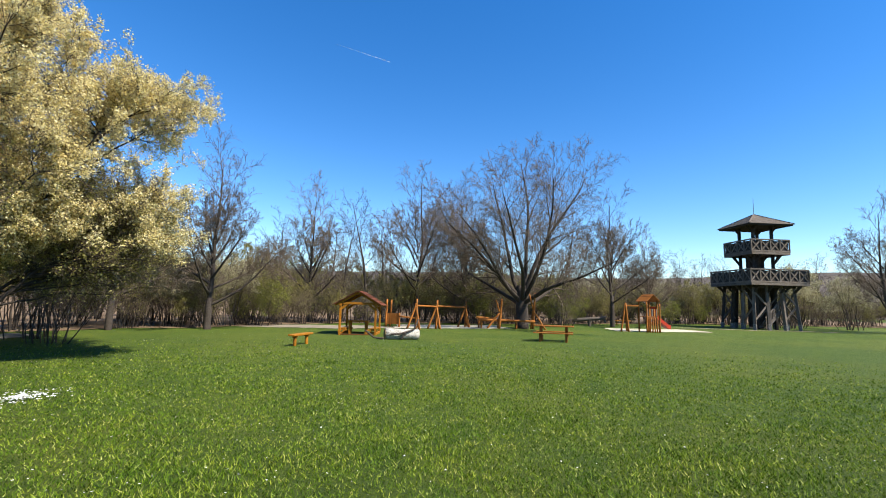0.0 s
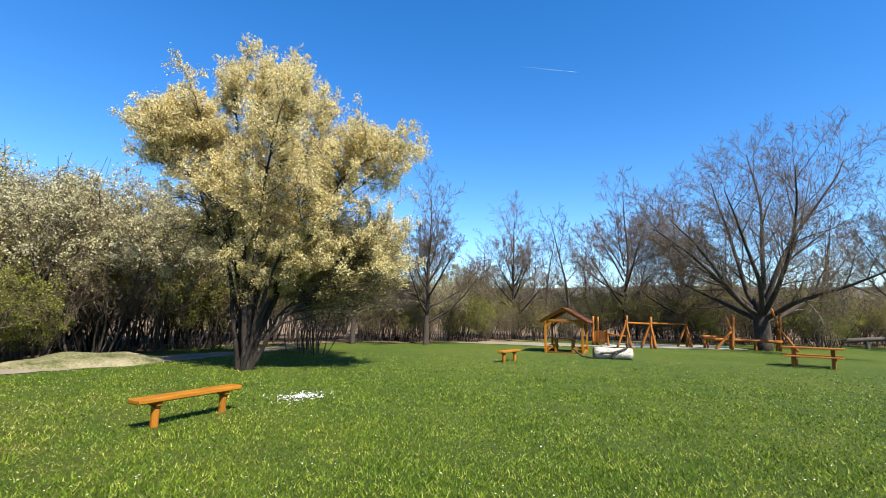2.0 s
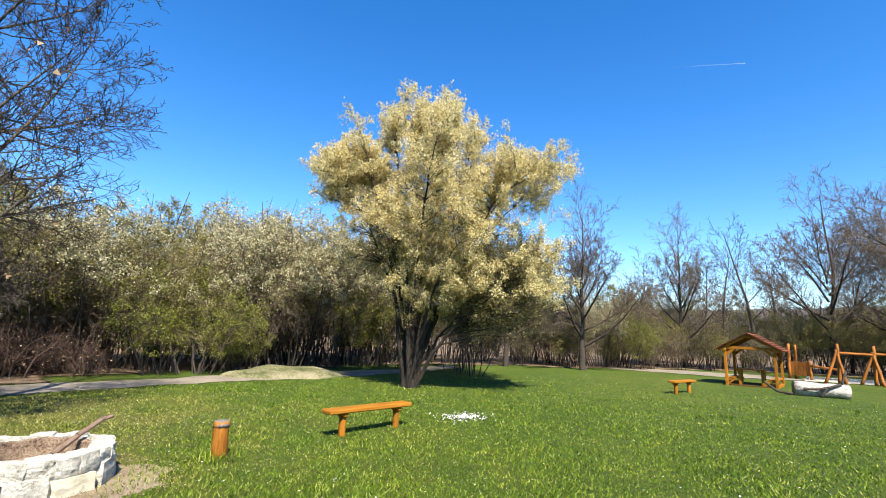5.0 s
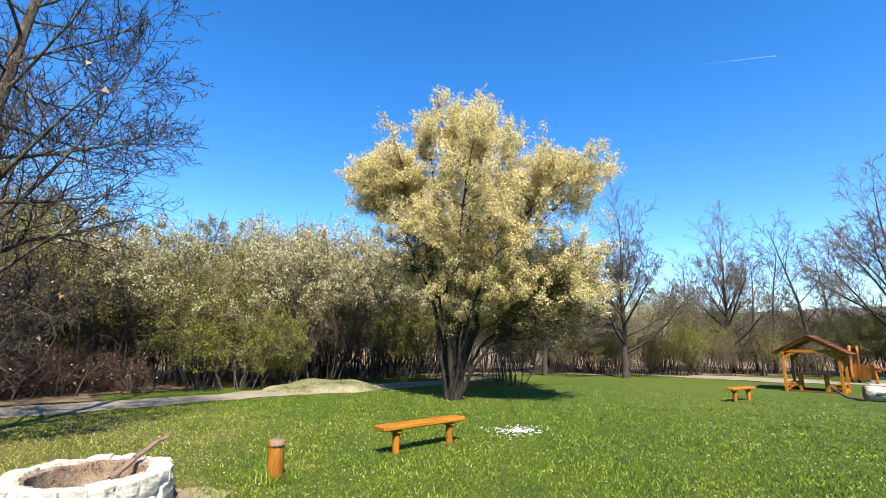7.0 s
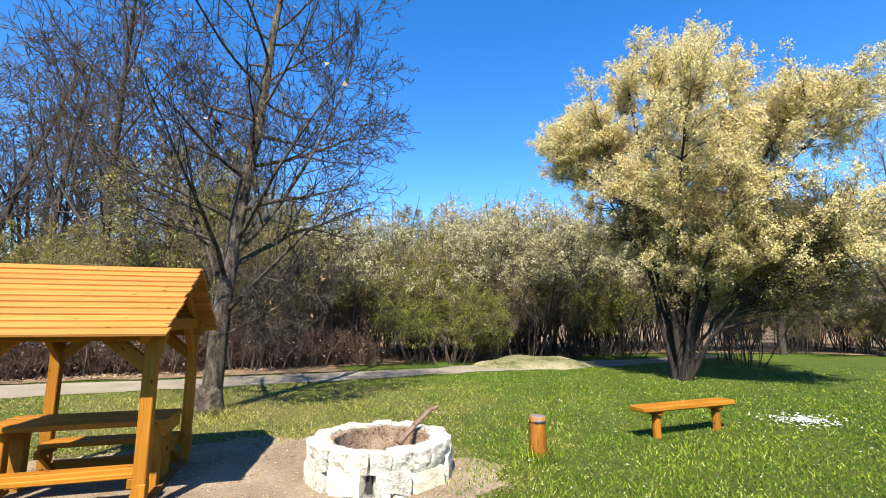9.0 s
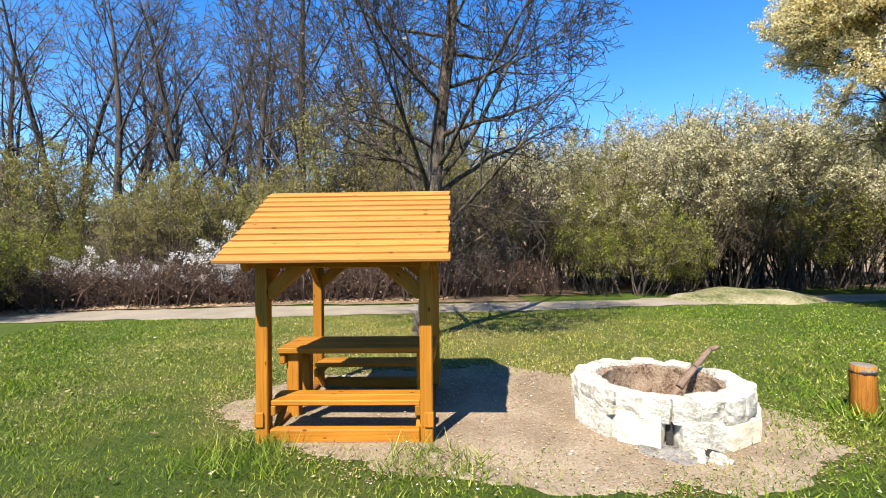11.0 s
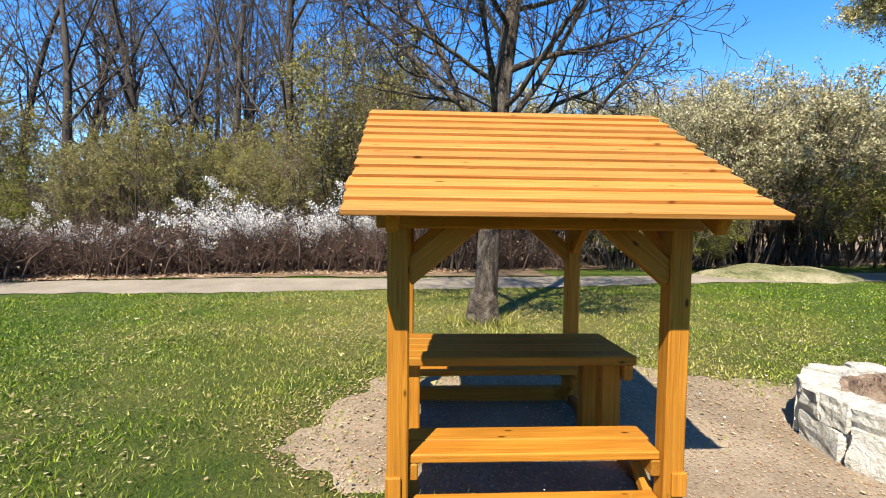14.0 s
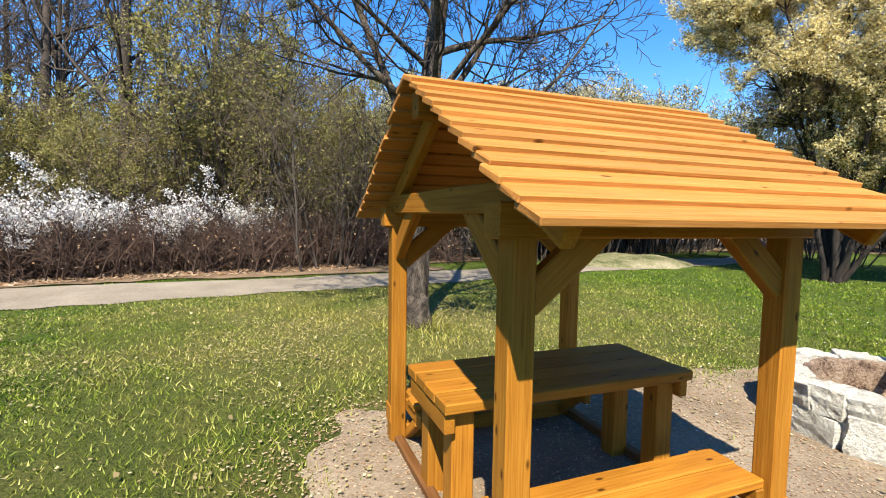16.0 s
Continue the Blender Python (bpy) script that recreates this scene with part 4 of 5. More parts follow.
# ---------------------------------------------------------------- picnic shelter
def shelter(m, label, half, front, rear, ridge, eave_x, eave_z, roof_half, roof_mat, boards):
    """Open timber shelter, its ridge along y. half: post spacing along y / 2; front, rear: post distances from the ridge line."""
    e = thing("picnic_shelter", m, label, "shelter", "picnic shelters")
    P = 0.104
    plate = eave_z + 0.03
    slope = math.atan2(ridge - eave_z, eave_x)
    for sx in (1, -1):
        for sy in (1, -1):
            x, y = (front if sx > 0 else -rear), sy * half
            post = beam("post", (x, y, -0.05), (x, y, plate - 0.03), P, P, M_HONEY, e, "", 0.008)
            # braces along the eave and across
            beam("brace", (x, y - sy * 0.03, plate - 0.31), (x, y - sy * 0.40, plate + 0.0), 0.06, 0.115, M_HONEY, e)
            beam("brace", (x - sx * 0.03, y, plate - 0.25), (x - sx * 0.42, y, plate + 0.07), 0.06, 0.115, M_HONEY, e)
            under(beam("tenon", (x + sx * 0.012, y + sy * 0.02, 0.13), (x + sx * 0.012, y + sy * 0.02, 0.25), 0.075, 0.115, M_HONEY, e, "", 0.004), post)
        x = front if sx > 0 else -rear
        beam("eave_plate", (x, -roof_half + 0.10, plate - 0.02), (x, roof_half - 0.10, plate - 0.02), 0.115, 0.125, M_HONEY, e)
        beam("ground_sill", (x, -half + 0.06, 0.05), (x, half - 0.06, 0.05), 0.09, 0.11, M_HONEY, e)
        # fixed seat: two planks on brackets
        sxx = x - sx * 0.005
        for k, off in enumerate((0.05, 0.205)):
            beam("seat_plank", (sxx - sx * off, -half + 0.055 - 0.02 * k, 0.315), (sxx - sx * off, half - 0.055 + 0.02 * k, 0.315), 0.148, 0.045, M_HONEY, e)
        for sy in (1, -1):
            y = sy * (half - 0.075)
            beam("seat_bracket", (x + sx * 0.02, y, 0.25), (x - sx * 0.36, y, 0.25), 0.05, 0.085, M_HONEY, e)
            beam("seat_strut", (x - sx * 0.03, y, 0.04), (x - sx * 0.26, y, 0.22), 0.05, 0.06, M_HONEY, e)
    for sy in (1, -1):
        y = sy * half
        beam("tie_beam", (-rear - 0.07, y, plate + 0.06), (front + 0.05, y, plate + 0.06), 0.09, 0.115, M_HONEY, e)
        # side sills in a darker, browner wood than the other timbers
        beam("side_sill", (-rear + 0.06, y, 0.02), (front - 0.06, y, 0.02), 0.06, 0.06, M_SHADEWOOD, e, "dark brown sill at the ground")
        for sx in (1, -1):
            yy = sy * (roof_half - 0.19)
            c, s = math.cos(slope), math.sin(slope)
            beam("rafter", (sx * 0.01, yy, ridge - 0.085), (sx * (eave_x - 0.10), yy, eave_z + 0.10 * math.tan(slope) - 0.085), 0.055, 0.10, M_HONEY, e)
    beam("ridge_beam", (0, -roof_half + 0.05, ridge - 0.12), (0, roof_half - 0.05, ridge - 0.12), 0.09, 0.13, M_HONEY, e)
    # lapped boards, each lying on the one below
    L = math.hypot(eave_x, ridge - eave_z)
    ex = L / boards
    rnd = random.Random(9)
    for sx in (1, -1):
        for k in range(boards):
            d = (k + 0.5) * ex
            cx, cz = sx * d * math.cos(slope), ridge - d * math.sin(slope)
            Lb = 2 * roof_half + rnd.uniform(-0.012, 0.012)
            bm = box_bm(Lb, ex + 0.028, 0.027, 0.004, 0.0015, k + 40 * sx)
            tilt = sx * (slope - 0.17 + rnd.uniform(-0.01, 0.01))
            mm = Matrix.Translation((cx + sx * 0.010, rnd.uniform(-0.008, 0.008), cz + 0.006)) @ Matrix.Rotation(tilt, 4, "Y") @ Matrix.Rotation(radians(90), 4, "Z")
            part("roof_board", bm, e, mm, "", roof_mat)
    return e


shelter(pose(-7.067, -2.806, 0.0), "open picnic shelter of honey-stained timber with a lapped board roof", 0.684, 0.72, 0.84, 2.155, 1.149, 1.495, 0.889, M_BOARD, 12)


def trestle_table(m, label, length, depth, top, mat, leg_in=0.12):
    """Plank table on four stout legs, its length along y."""
    e = thing("picnic_table", m, label, "table")
    w = depth / 4
    for k in range(4):
        x = -depth / 2 + w * (k + 0.5)
        beam("table_plank", (x, -length / 2, top - 0.03), (x, length / 2, top - 0.03), w - 0.006, 0.055, mat, e, "", 0.006, 0, 0.002)
    for sy in (1, -1):
        y = sy * (length / 2 - leg_in)
        for sx in (1, -1):
            x = sx * (depth / 2 - 0.13)
            beam("leg", (x, y, -0.04), (x, y, top - 0.06), 0.115, 0.115, mat, e)
        beam("crossbar", (-depth / 2 + 0.03, y + sy * 0.085, top - 0.11), (depth / 2 - 0.03, y + sy * 0.085, top - 0.11), 0.055, 0.10, mat, e)
    return e


trestle_table(pose(-7.114, -2.818, 0.0), "honey-stained plank table standing in the shelter", 1.486, 0.60, 0.678, M_HONEY)


# ---------------------------------------------------------------- fire ring, post, bench
def rock(seed, sx, sy, sz, rough=0.16, sub=3, rounding=0.38):
    bm = bmesh.new()
    bmesh.ops.create_cube(bm, size=2.0)
    bmesh.ops.subdivide_edges(bm, edges=bm.edges[:], cuts=sub, use_grid_fill=True)
    for v in bm.verts:
        c = v.co.copy()
        c = c.lerp(c.normalized() * 1.25, rounding)
        n1 = noise.noise(c * 1.1 + Vector((seed * 3.7, seed, 0)))
        n2 = noise.noise(c * 3.2 + Vector((0, seed * 5.1, seed)))
        c *= 1 + rough * n1 + rough * 0.5 * n2
        v.co = Vector((c.x * sx / 2, c.y * sy / 2, c.z * sz / 2))
    for f in bm.faces:
        f.smooth = False
    return bm


def ring_bm(profile, N, wob, seed, skip=None):
    """A closed ring swept from a profile of (radius, height), slightly uneven; skip leaves a sector open."""
    bm = bmesh.new()
    rings = []
    for r, z in profile:
        ring = []
        for k in range(N):
            a = 2 * math.pi * k / N
            q = r * (1 + wob * noise.noise((math.cos(a) * 4, math.sin(a) * 4, z * 3 + r + seed)))
            ring.append(bm.verts.new((q * math.cos(a), q * math.sin(a), z + (0.025 * noise.noise((math.cos(a) * 5, math.sin(a) * 5, 2)) if z > 0 else 0))))
        rings.append(ring)
    for P, Q in zip(rings, rings[1:]):
        for k in range(N):
            a = 2 * math.pi * (k + 0.5) / N
            if skip is None or abs((a - skip[0] + math.pi) % (2 * math.pi) - math.pi) > skip[1]:
                bm.faces.new((P[k], P[(k + 1) % N], Q[(k + 1) % N], Q[k]))
    bmesh.ops.recalc_face_normals(bm, faces=bm.faces[:])
    return bm


def fire_ring(cx, cy, R_out, height):
    e = thing("fire_pit", pose(cx, cy, 0), "round fire pit of rough white limestone blocks with a sooty crack", "fire pit")
    thick = 0.23
    Rm = R_out - thick / 2
    rnd = random.Random(12)
    gap = radians(-17)
    n = 11
    low_h = height * 0.56
    s = 0
    for course in range(2):
        step = 2 * math.pi / n
        for k in range(n):
            a = gap + step * (k + 0.5 * (1 + course)) + (rnd.uniform(-0.03, 0.03) if k not in (0, n - 1) else 0.024 * (1 if k == 0 else -1) * (1 - course))
            s += 1
            w = step * Rm
            if course == 0:
                lh = low_h + rnd.uniform(0.0, 0.09)
                bm = rock(s, thick * 1.04, w * 1.02 if k not in (0, n - 1) else w * 0.9, lh, 0.09, 4, 0.10)
                m = pose(Rm * math.cos(a), Rm * math.sin(a), lh / 2 - 0.03, rnd.uniform(-2, 2), rnd.uniform(-2, 2), math.degrees(a))
                part("stone", bm, e, m, "", M_BLOCK if k % 3 == 1 else M_STONE)
            else:
                # the upper course is of broken stones of two sizes
                for u, ww, hh in ((-0.26, 0.52, 1.0), (0.26, 0.50, rnd.uniform(0.88, 1.0))):
                    s += 1
                    h = (height - low_h + 0.03) * hh
                    b = a + u * step
                    bm = rock(s, thick * rnd.uniform(0.92, 1.03), w * ww * rnd.uniform(1.02, 1.2), h, 0.17, 4, 0.22)
                    q = Rm + rnd.uniform(-0.015, 0.012)
                    part("stone", bm, e, pose(q * math.cos(b), q * math.sin(b), low_h - 0.02 + h / 2, rnd.uniform(-5, 5), rnd.uniform(-5, 5), math.degrees(b)), "", M_STONE)
    part("mortar", ring_bm(((R_out - 0.03, -0.03), (R_out - 0.03, height - 0.05), (R_out - thick + 0.05, height - 0.05), (R_out - thick + 0.05, -0.03)), 64, 0.012, 0, (gap, 0.06)), e, None, "rough white mortar", M_STONE)
    part("lining", ring_bm(((R_out - thick + 0.03, -0.03), (R_out - thick + 0.02, height - 0.015), (R_out - thick - 0.045, height - 0.03), (R_out - thick - 0.03, -0.03)), 64, 0.03, 0), e, None, "scorched reddish-brown inner wall", M_SCORCH)
    rs = R_out - 0.10
    part("sooty_stone", rock(77, 0.06, 0.055, low_h + 0.08, 0.15, 3), e, pose(rs * math.cos(gap), rs * math.sin(gap), low_h / 2, 0, 0, math.degrees(gap)), "soot-black crack between two blocks", M_SOOT)
    # rubble fallen at the foot of the crack
    for k in range(9):
        r, b = R_out + rnd.uniform(0.02, 0.22), gap + rnd.uniform(0.08, 0.45)
        z = rnd.uniform(0.022, 0.05)
        part("rubble", rock(90 + k, z * 1.6, z * 2.0, z * 1.3, 0.25, 2), e, pose(r * math.cos(b), r * math.sin(b), z * 0.45, rnd.uniform(-20, 20), rnd.uniform(-20, 20), rnd.uniform(0, 360)), "", M_SOOT if k % 4 == 0 else M_STONE)
    bm = bmesh.new()
    bmesh.ops.create_circle(bm, cap_ends=True, segments=32, radius=R_out - thick + 0.0)
    bmesh.ops.translate(bm, vec=(0, 0, 0.06), verts=bm.verts)
    part("ash_bed", bm, e, None, "grey ash and charcoal", M_ASH)
    return e


fire_ring(-6.88, 0.015, 0.77, 0.375)
sheet("ash_spill", [(-6.32, -0.45), (-6.05, -0.5), (-5.92, -0.25), (-5.98, 0.05), (-6.15, 0.2), (-6.3, 0.12)], M_ASH, 0.024, "grey ash spilled before the fire pit", "ash", 0.14, 0.06, 0, 0.004)


def stick(name, m, pts, r0, r1, mat, label, category):
    e = thing(name, m, label, category)
    for k, (a, b) in enumerate(zip(pts, pts[1:])):
        f0, f1 = k / (len(pts) - 1), (k + 1) / (len(pts) - 1)
        pole("piece", a, b, r0 + (r1 - r0) * f0, r0 + (r1 - r0) * f1, mat, e, "", 0.004, 8)
    return e


stick("branch", pose(-6.95, 0.2, 0.0), [(0.02, -0.1, 0.08), (0.03, 0.02, 0.26), (-0.08, 0.22, 0.42), (-0.24, 0.46, 0.56), (-0.27, 0.56, 0.58)], 0.040, 0.022, M_LIMB, "crooked branch leaning in the fire pit", "branch")


def stump_post(x, y, h, r):
    e = thing("wooden_post", pose(x, y, 0), "short round orange-brown log post with grey weathered top", "post")
    log = pole("log", (0, 0, -0.05), (0, 0, h), r * 1.0, r * 0.94, M_POST, e, "", 0.004, 18)
    under(pole("bark_band", (0, 0, h - 0.075), (0, 0, h - 0.06), r * 0.985, r * 0.985, M_DARKGREY, e, "dark band round the top", 0, 18), log)
    under(pole("cut_top", (0, 0, h - 0.055), (0, 0, h + 0.008), r * 0.985, r * 0.90, M_GREYWOOD, e, "weathered grey cut end", 0, 16), log)
    return e


stump_post(-6.98, 1.97, 0.45, 0.106)


def log_bench(m, label, length, leg_a, leg_b, top, group):
    """Plank seat on two round legs; length along y, from its -y end at 0."""
    e = thing("log_bench", m, label, "bench", group)
    beam("seat", (0, 0, top - 0.035), (0, length, top - 0.035), 0.27, 0.07, M_HONEY, e, "", 0.012, 0, 0.004)
    for y in (leg_a, leg_b):
        leg = pole("leg", (0, y, -0.05), (0, y, top - 0.14), 0.06, 0.062, M_HONEY, e, "", 0.002, 12)
        under(beam("saddle", (-0.10, y, top - 0.105), (0.10, y, top - 0.105), 0.11, 0.075, M_HONEY, e, "", 0.02), leg)
    return e


log_bench(pose(-7.27, 3.66, 0.0, 0, 0, 5.8), "honey-stained plank bench on two round legs", 1.80, 0.34, 1.53, 0.43, "plank benches")
log_bench(pose(-7.3, 16.75, 0.0, 0, 0, -4), "small plank bench on two legs in the grass", 1.55, 0.3, 1.25, 0.43, "plank benches")


# ---------------------------------------------------------------- playground
shelter(pose(-6.95, 24.6, 0.0, 0, 0, 7), "open picnic shelter with brown shingled gable roof beside the playground", 0.95, 0.92, 0.92, 2.27, 1.28, 1.53, 1.15, M_TILE, 9)
trestle_table(pose(-7.0, 24.4, 0.0, 0, 0, 97), "small plank table inside the far shelter", 1.1, 0.6, 0.72, M_HONEY)


def fallen_log():
    e = thing("fallen_log", pose(-4.1, 21.75, 0.0, 0, 0, 24), "white-barked log lying on the grass with dark branches", "log")
    part("trunk", pole_bm(1.62, 0.27, 0.24, 14, 0.01, 8, 6), e, pose(0, 0, 0.24), "", M_BIRCH)
    part("cut_end", pole_bm(0.03, 0.25, 0.25, 14, 0, 9, 1), e, pose(-0.82, 0, 0.24), "brown sawn end", M_ENDGRAIN)
    for pts in ([(-0.9, -0.15, 0.06), (-1.35, -0.1, 0.1), (-1.75, -0.05, 0.42)], [(-0.1, -0.33, 0.02), (0.1, -0.34, 0.34), (0.55, -0.2, 0.5), (0.75, -0.1, 0.95)], [(-0.6, -0.32, 0.25), (-0.1, -0.36, 0.3), (0.15, -0.3, 0.38)]):
        for a, b in zip(pts, pts[1:]):
            pole("branch", a, b, 0.045, 0.04, M_DARKBARK, e, "dark crooked branch", 0.004, 7)
    return e


fallen_log()


def picnic_set(m, label):
    """Long table with a bench on either side, one frame."""
    e = thing("picnic_set", m, label, "picnic table")
    for k in range(4):
        y = -0.3 + 0.2 * k
        beam("table_plank", (-0.98, y, 0.75), (0.98, y, 0.75), 0.19, 0.05, M_PLAYWOOD, e)
    for s in (1, -1):
        for k in (0, 1):
            beam("bench_plank", (-0.95, s * (0.68 + 0.15 * k), 0.43), (0.95, s * (0.68 + 0.15 * k), 0.43), 0.14, 0.045, M_PLAYWOOD, e)
    for x in (-0.62, 0.62):
        for s in (1, -1):
            beam("leg", (x, s * 0.17, -0.04), (x, s * 0.17, 0.72), 0.13, 0.13, M_PLAYWOOD, e)
            beam("bench_leg", (x, s * 0.76, -0.04), (x, s * 0.76, 0.41), 0.10, 0.10, M_PLAYWOOD, e)
        beam("crossbar", (x + 0.09, -0.86, 0.36), (x + 0.09, 0.86, 0.36), 0.05, 0.09, M_PLAYWOOD, e)
    return e


picnic_set(pose(3.2, 24.0, 0.0, 0, 0, -10), "brown plank picnic table with two fixed benches")


def swing_frame():
    e = thing("swing_frame", pose(0, 0, 0), "rough pole frame of orange-brown debarked logs", "play frame", "pole play frames")
    A, B, C = Vector((-4.95, 30.7, 0)), Vector((-3.75, 32.1, 0)), Vector((-1.95, 35.6, 0))
    for q, h in ((A, 2.0), (B, 1.95), (C, 1.95)):
        for dx, dy in ((-0.55, -0.25), (0.35, -0.45), (0.15, 0.5)):
            pole("leg", (q.x + dx, q.y + dy, -0.05), (q.x - dx * 0.08, q.y - dy * 0.08, h - 0.3), 0.075, 0.06, M_PLAYWOOD, e, "", 0.012, 9)
        pole("mast", (q.x, q.y, -0.05), (q.x + 0.05, q.y, h), 0.085, 0.06, M_PLAYWOOD, e, "", 0.015, 9)
    for p, q in ((A, B), (B, C)):
        pole("crossbar", (p.x, p.y, 1.55), (q.x, q.y, 1.5), 0.065, 0.06, M_PLAYWOOD, e, "", 0.01, 9)
    return e


swing_frame()


def panel_box():
    e = thing("play_counter", pose(-7.0, 33.0, 0, 0, 0, -12), "low orange-brown board counter with log posts", "play counter")
    for k in range(6):
        beam("board", (-0.38 + 0.15 * k, 0, 0.18), (-0.38 + 0.15 * k, 0, 0.95), 0.14, 0.035, M_PLAYWOOD, e, "", 0.004, 90)
    pole("post", (-0.55, 0, -0.05), (-0.5, 0, 1.95), 0.09, 0.07, M_PLAYWOOD, e, "", 0.015)
    pole("post", (-0.35, 0.25, -0.05), (-0.25, 0.2, 1.9), 0.08, 0.06, M_PLAYWOOD, e, "", 0.015)
    pole("post", (0.5, 0, -0.05), (0.5, 0, 1.0), 0.07, 0.06, M_PLAYWOOD, e, "", 0.01)
    pole("rail", (0.5, 0, 0.75), (1.9, 0.1, 0.62), 0.07, 0.06, M_PLAYWOOD, e, "", 0.01)
    pole("post", (1.9, 0.1, -0.05), (1.9, 0.1, 0.7), 0.07, 0.06, M_PLAYWOOD, e, "", 0.01)
    return e


panel_box()


def climbing_frame():
    e = thing("climbing_frame", pose(0, 0, 0), "balancing frame of forked debarked logs joined by a beam", "play frame", "pole play frames")
    for q, h, lean in ((Vector((0.62, 35.0, 0)), 2.2, -0.9), (Vector((3.15, 35.8, 0)), 2.7, 0.95)):
        pole("mast", (q.x, q.y, -0.05), (q.x + 0.18, q.y, h), 0.10, 0.065, M_PLAYWOOD, e, "", 0.015)
        pole("fork", (q.x + 0.02, q.y, h * 0.55), (q.x - 0.25, q.y, h * 0.97), 0.075, 0.055, M_PLAYWOOD, e, "", 0.01)
        pole("strut", (q.x + lean, q.y - 0.15, -0.05), (q.x + 0.02, q.y, h * 0.52), 0.075, 0.06, M_PLAYWOOD, e, "", 0.012)
        pole("strut", (q.x - 0.1, q.y + 0.6, -0.05), (q.x + 0.02, q.y, h * 0.52), 0.075, 0.06, M_PLAYWOOD, e, "", 0.012)
    pole("balance_beam", (-0.9, 34.9, 0.6), (3.3, 35.6, 0.58), 0.10, 0.09, M_PLAYWOOD, e, "", 0.012)
    pole("short_beam", (-1.1, 35.2, 0.78), (0.4, 35.4, 0.72), 0.10, 0.09, M_PLAYWOOD, e, "", 0.012)
    for x, y in ((-0.7, 34.95), (1.9, 35.4), (-0.9, 35.25)):
        pole("support", (x, y, -0.05), (x, y, 0.55), 0.08, 0.08, M_PLAYWOOD, e, "", 0.01)
    return e


climbing_frame()


def slide_tower():
    e = thing("slide_tower", pose(11.9, 37.0, 0, 0, 0, 20), "wooden play tower with gable roof and red slide", "play tower")
    for x in (-0.45, 0.45):
        for y in (-0.45, 0.45):
            pole("post", (x, y, -0.05), (x, y, 2.35), 0.065, 0.06, M_PLAYWOOD, e, "", 0.008)
    for k in range(6):
        beam("floor_board", (-0.5, -0.42 + 0.168 * k, 1.15), (0.5, -0.42 + 0.168 * k, 1.15), 0.155, 0.04, M_PLAYWOOD, e)
    for s in (1, -1):
        for k in range(5):
            d = 0.07 + 0.15 * k
            part("roof_board", box_bm(1.35, 0.165, 0.025, 0.003), e, Matrix.Translation((s * d * 0.78, 0, 2.83 - d * 0.72)) @ Matrix.Rotation(s * radians(42), 4, "Y") @ Matrix.Rotation(radians(90), 4, "Z"), "", M_PLAYWOOD)
    for k in range(5):
        beam("rail_board", (-0.4 + 0.2 * k, -0.48, 1.2), (-0.4 + 0.2 * k, -0.48, 1.75), 0.13, 0.03, M_PLAYWOOD if k % 2 else M_GREYWOOD, e, "", 0.004, 90)
    beam("red_panel", (0.49, -0.38, 1.55), (0.49, 0.38, 1.55), 0.03, 0.75, M_RED, e, "red side panel")
    pole("mast", (0.62, -0.5, -0.05), (0.64, -0.5, 2.15), 0.075, 0.06, M_PLAYWOOD, e, "", 0.01)
    for k in range(5):
        pole("bracing", (-0.35 + 0.2 * k, -0.46, -0.05), (-0.3 + 0.18 * k, -0.46, 1.12), 0.05, 0.045, M_PLAYWOOD, e, "", 0.012)
    # slide chute: a trough with raised sides
    bm = bmesh.new()
    prev = None
    for i in range(13):
        f = i / 12
        x = 0.5 + 1.3 * f
        z = 1.18 - 0.98 * (f ** 0.85 if f < 0.85 else 0.871 + (f - 0.85) * 0.35)
        ring = [bm.verts.new((x, y, z + h)) for y, h in ((-0.29, 0.24), (-0.26, 0.24), (-0.22, 0.0), (0.22, 0.0), (0.26, 0.24), (0.29, 0.24), (0.25, -0.04), (-0.25, -0.04))]
        if prev:
            for k in range(8):
                bm.faces.new((prev[k], prev[(k + 1) % 8], ring[(k + 1) % 8], ring[k]))
        prev = ring
    bmesh.ops.recalc_face_normals(bm, faces=bm.faces[:])
    part("slide", bm, e, None, "red plastic slide", M_RED)
    # side swing arm
    beam("swing_arm", (-0.45, 0, 1.95), (-1.75, 0.3, 1.95), 0.11, 0.11, M_PLAYWOOD, e)
    for dx, dy in ((-0.45, 0.0), (0.3, 0.35), (0.0, -0.3)):
        pole("swing_leg", (-1.7 + dx, 0.3 + dy, -0.05), (-1.72, 0.3, 2.15), 0.07, 0.06, M_PLAYWOOD, e, "", 0.01)
    return e


slide_tower()


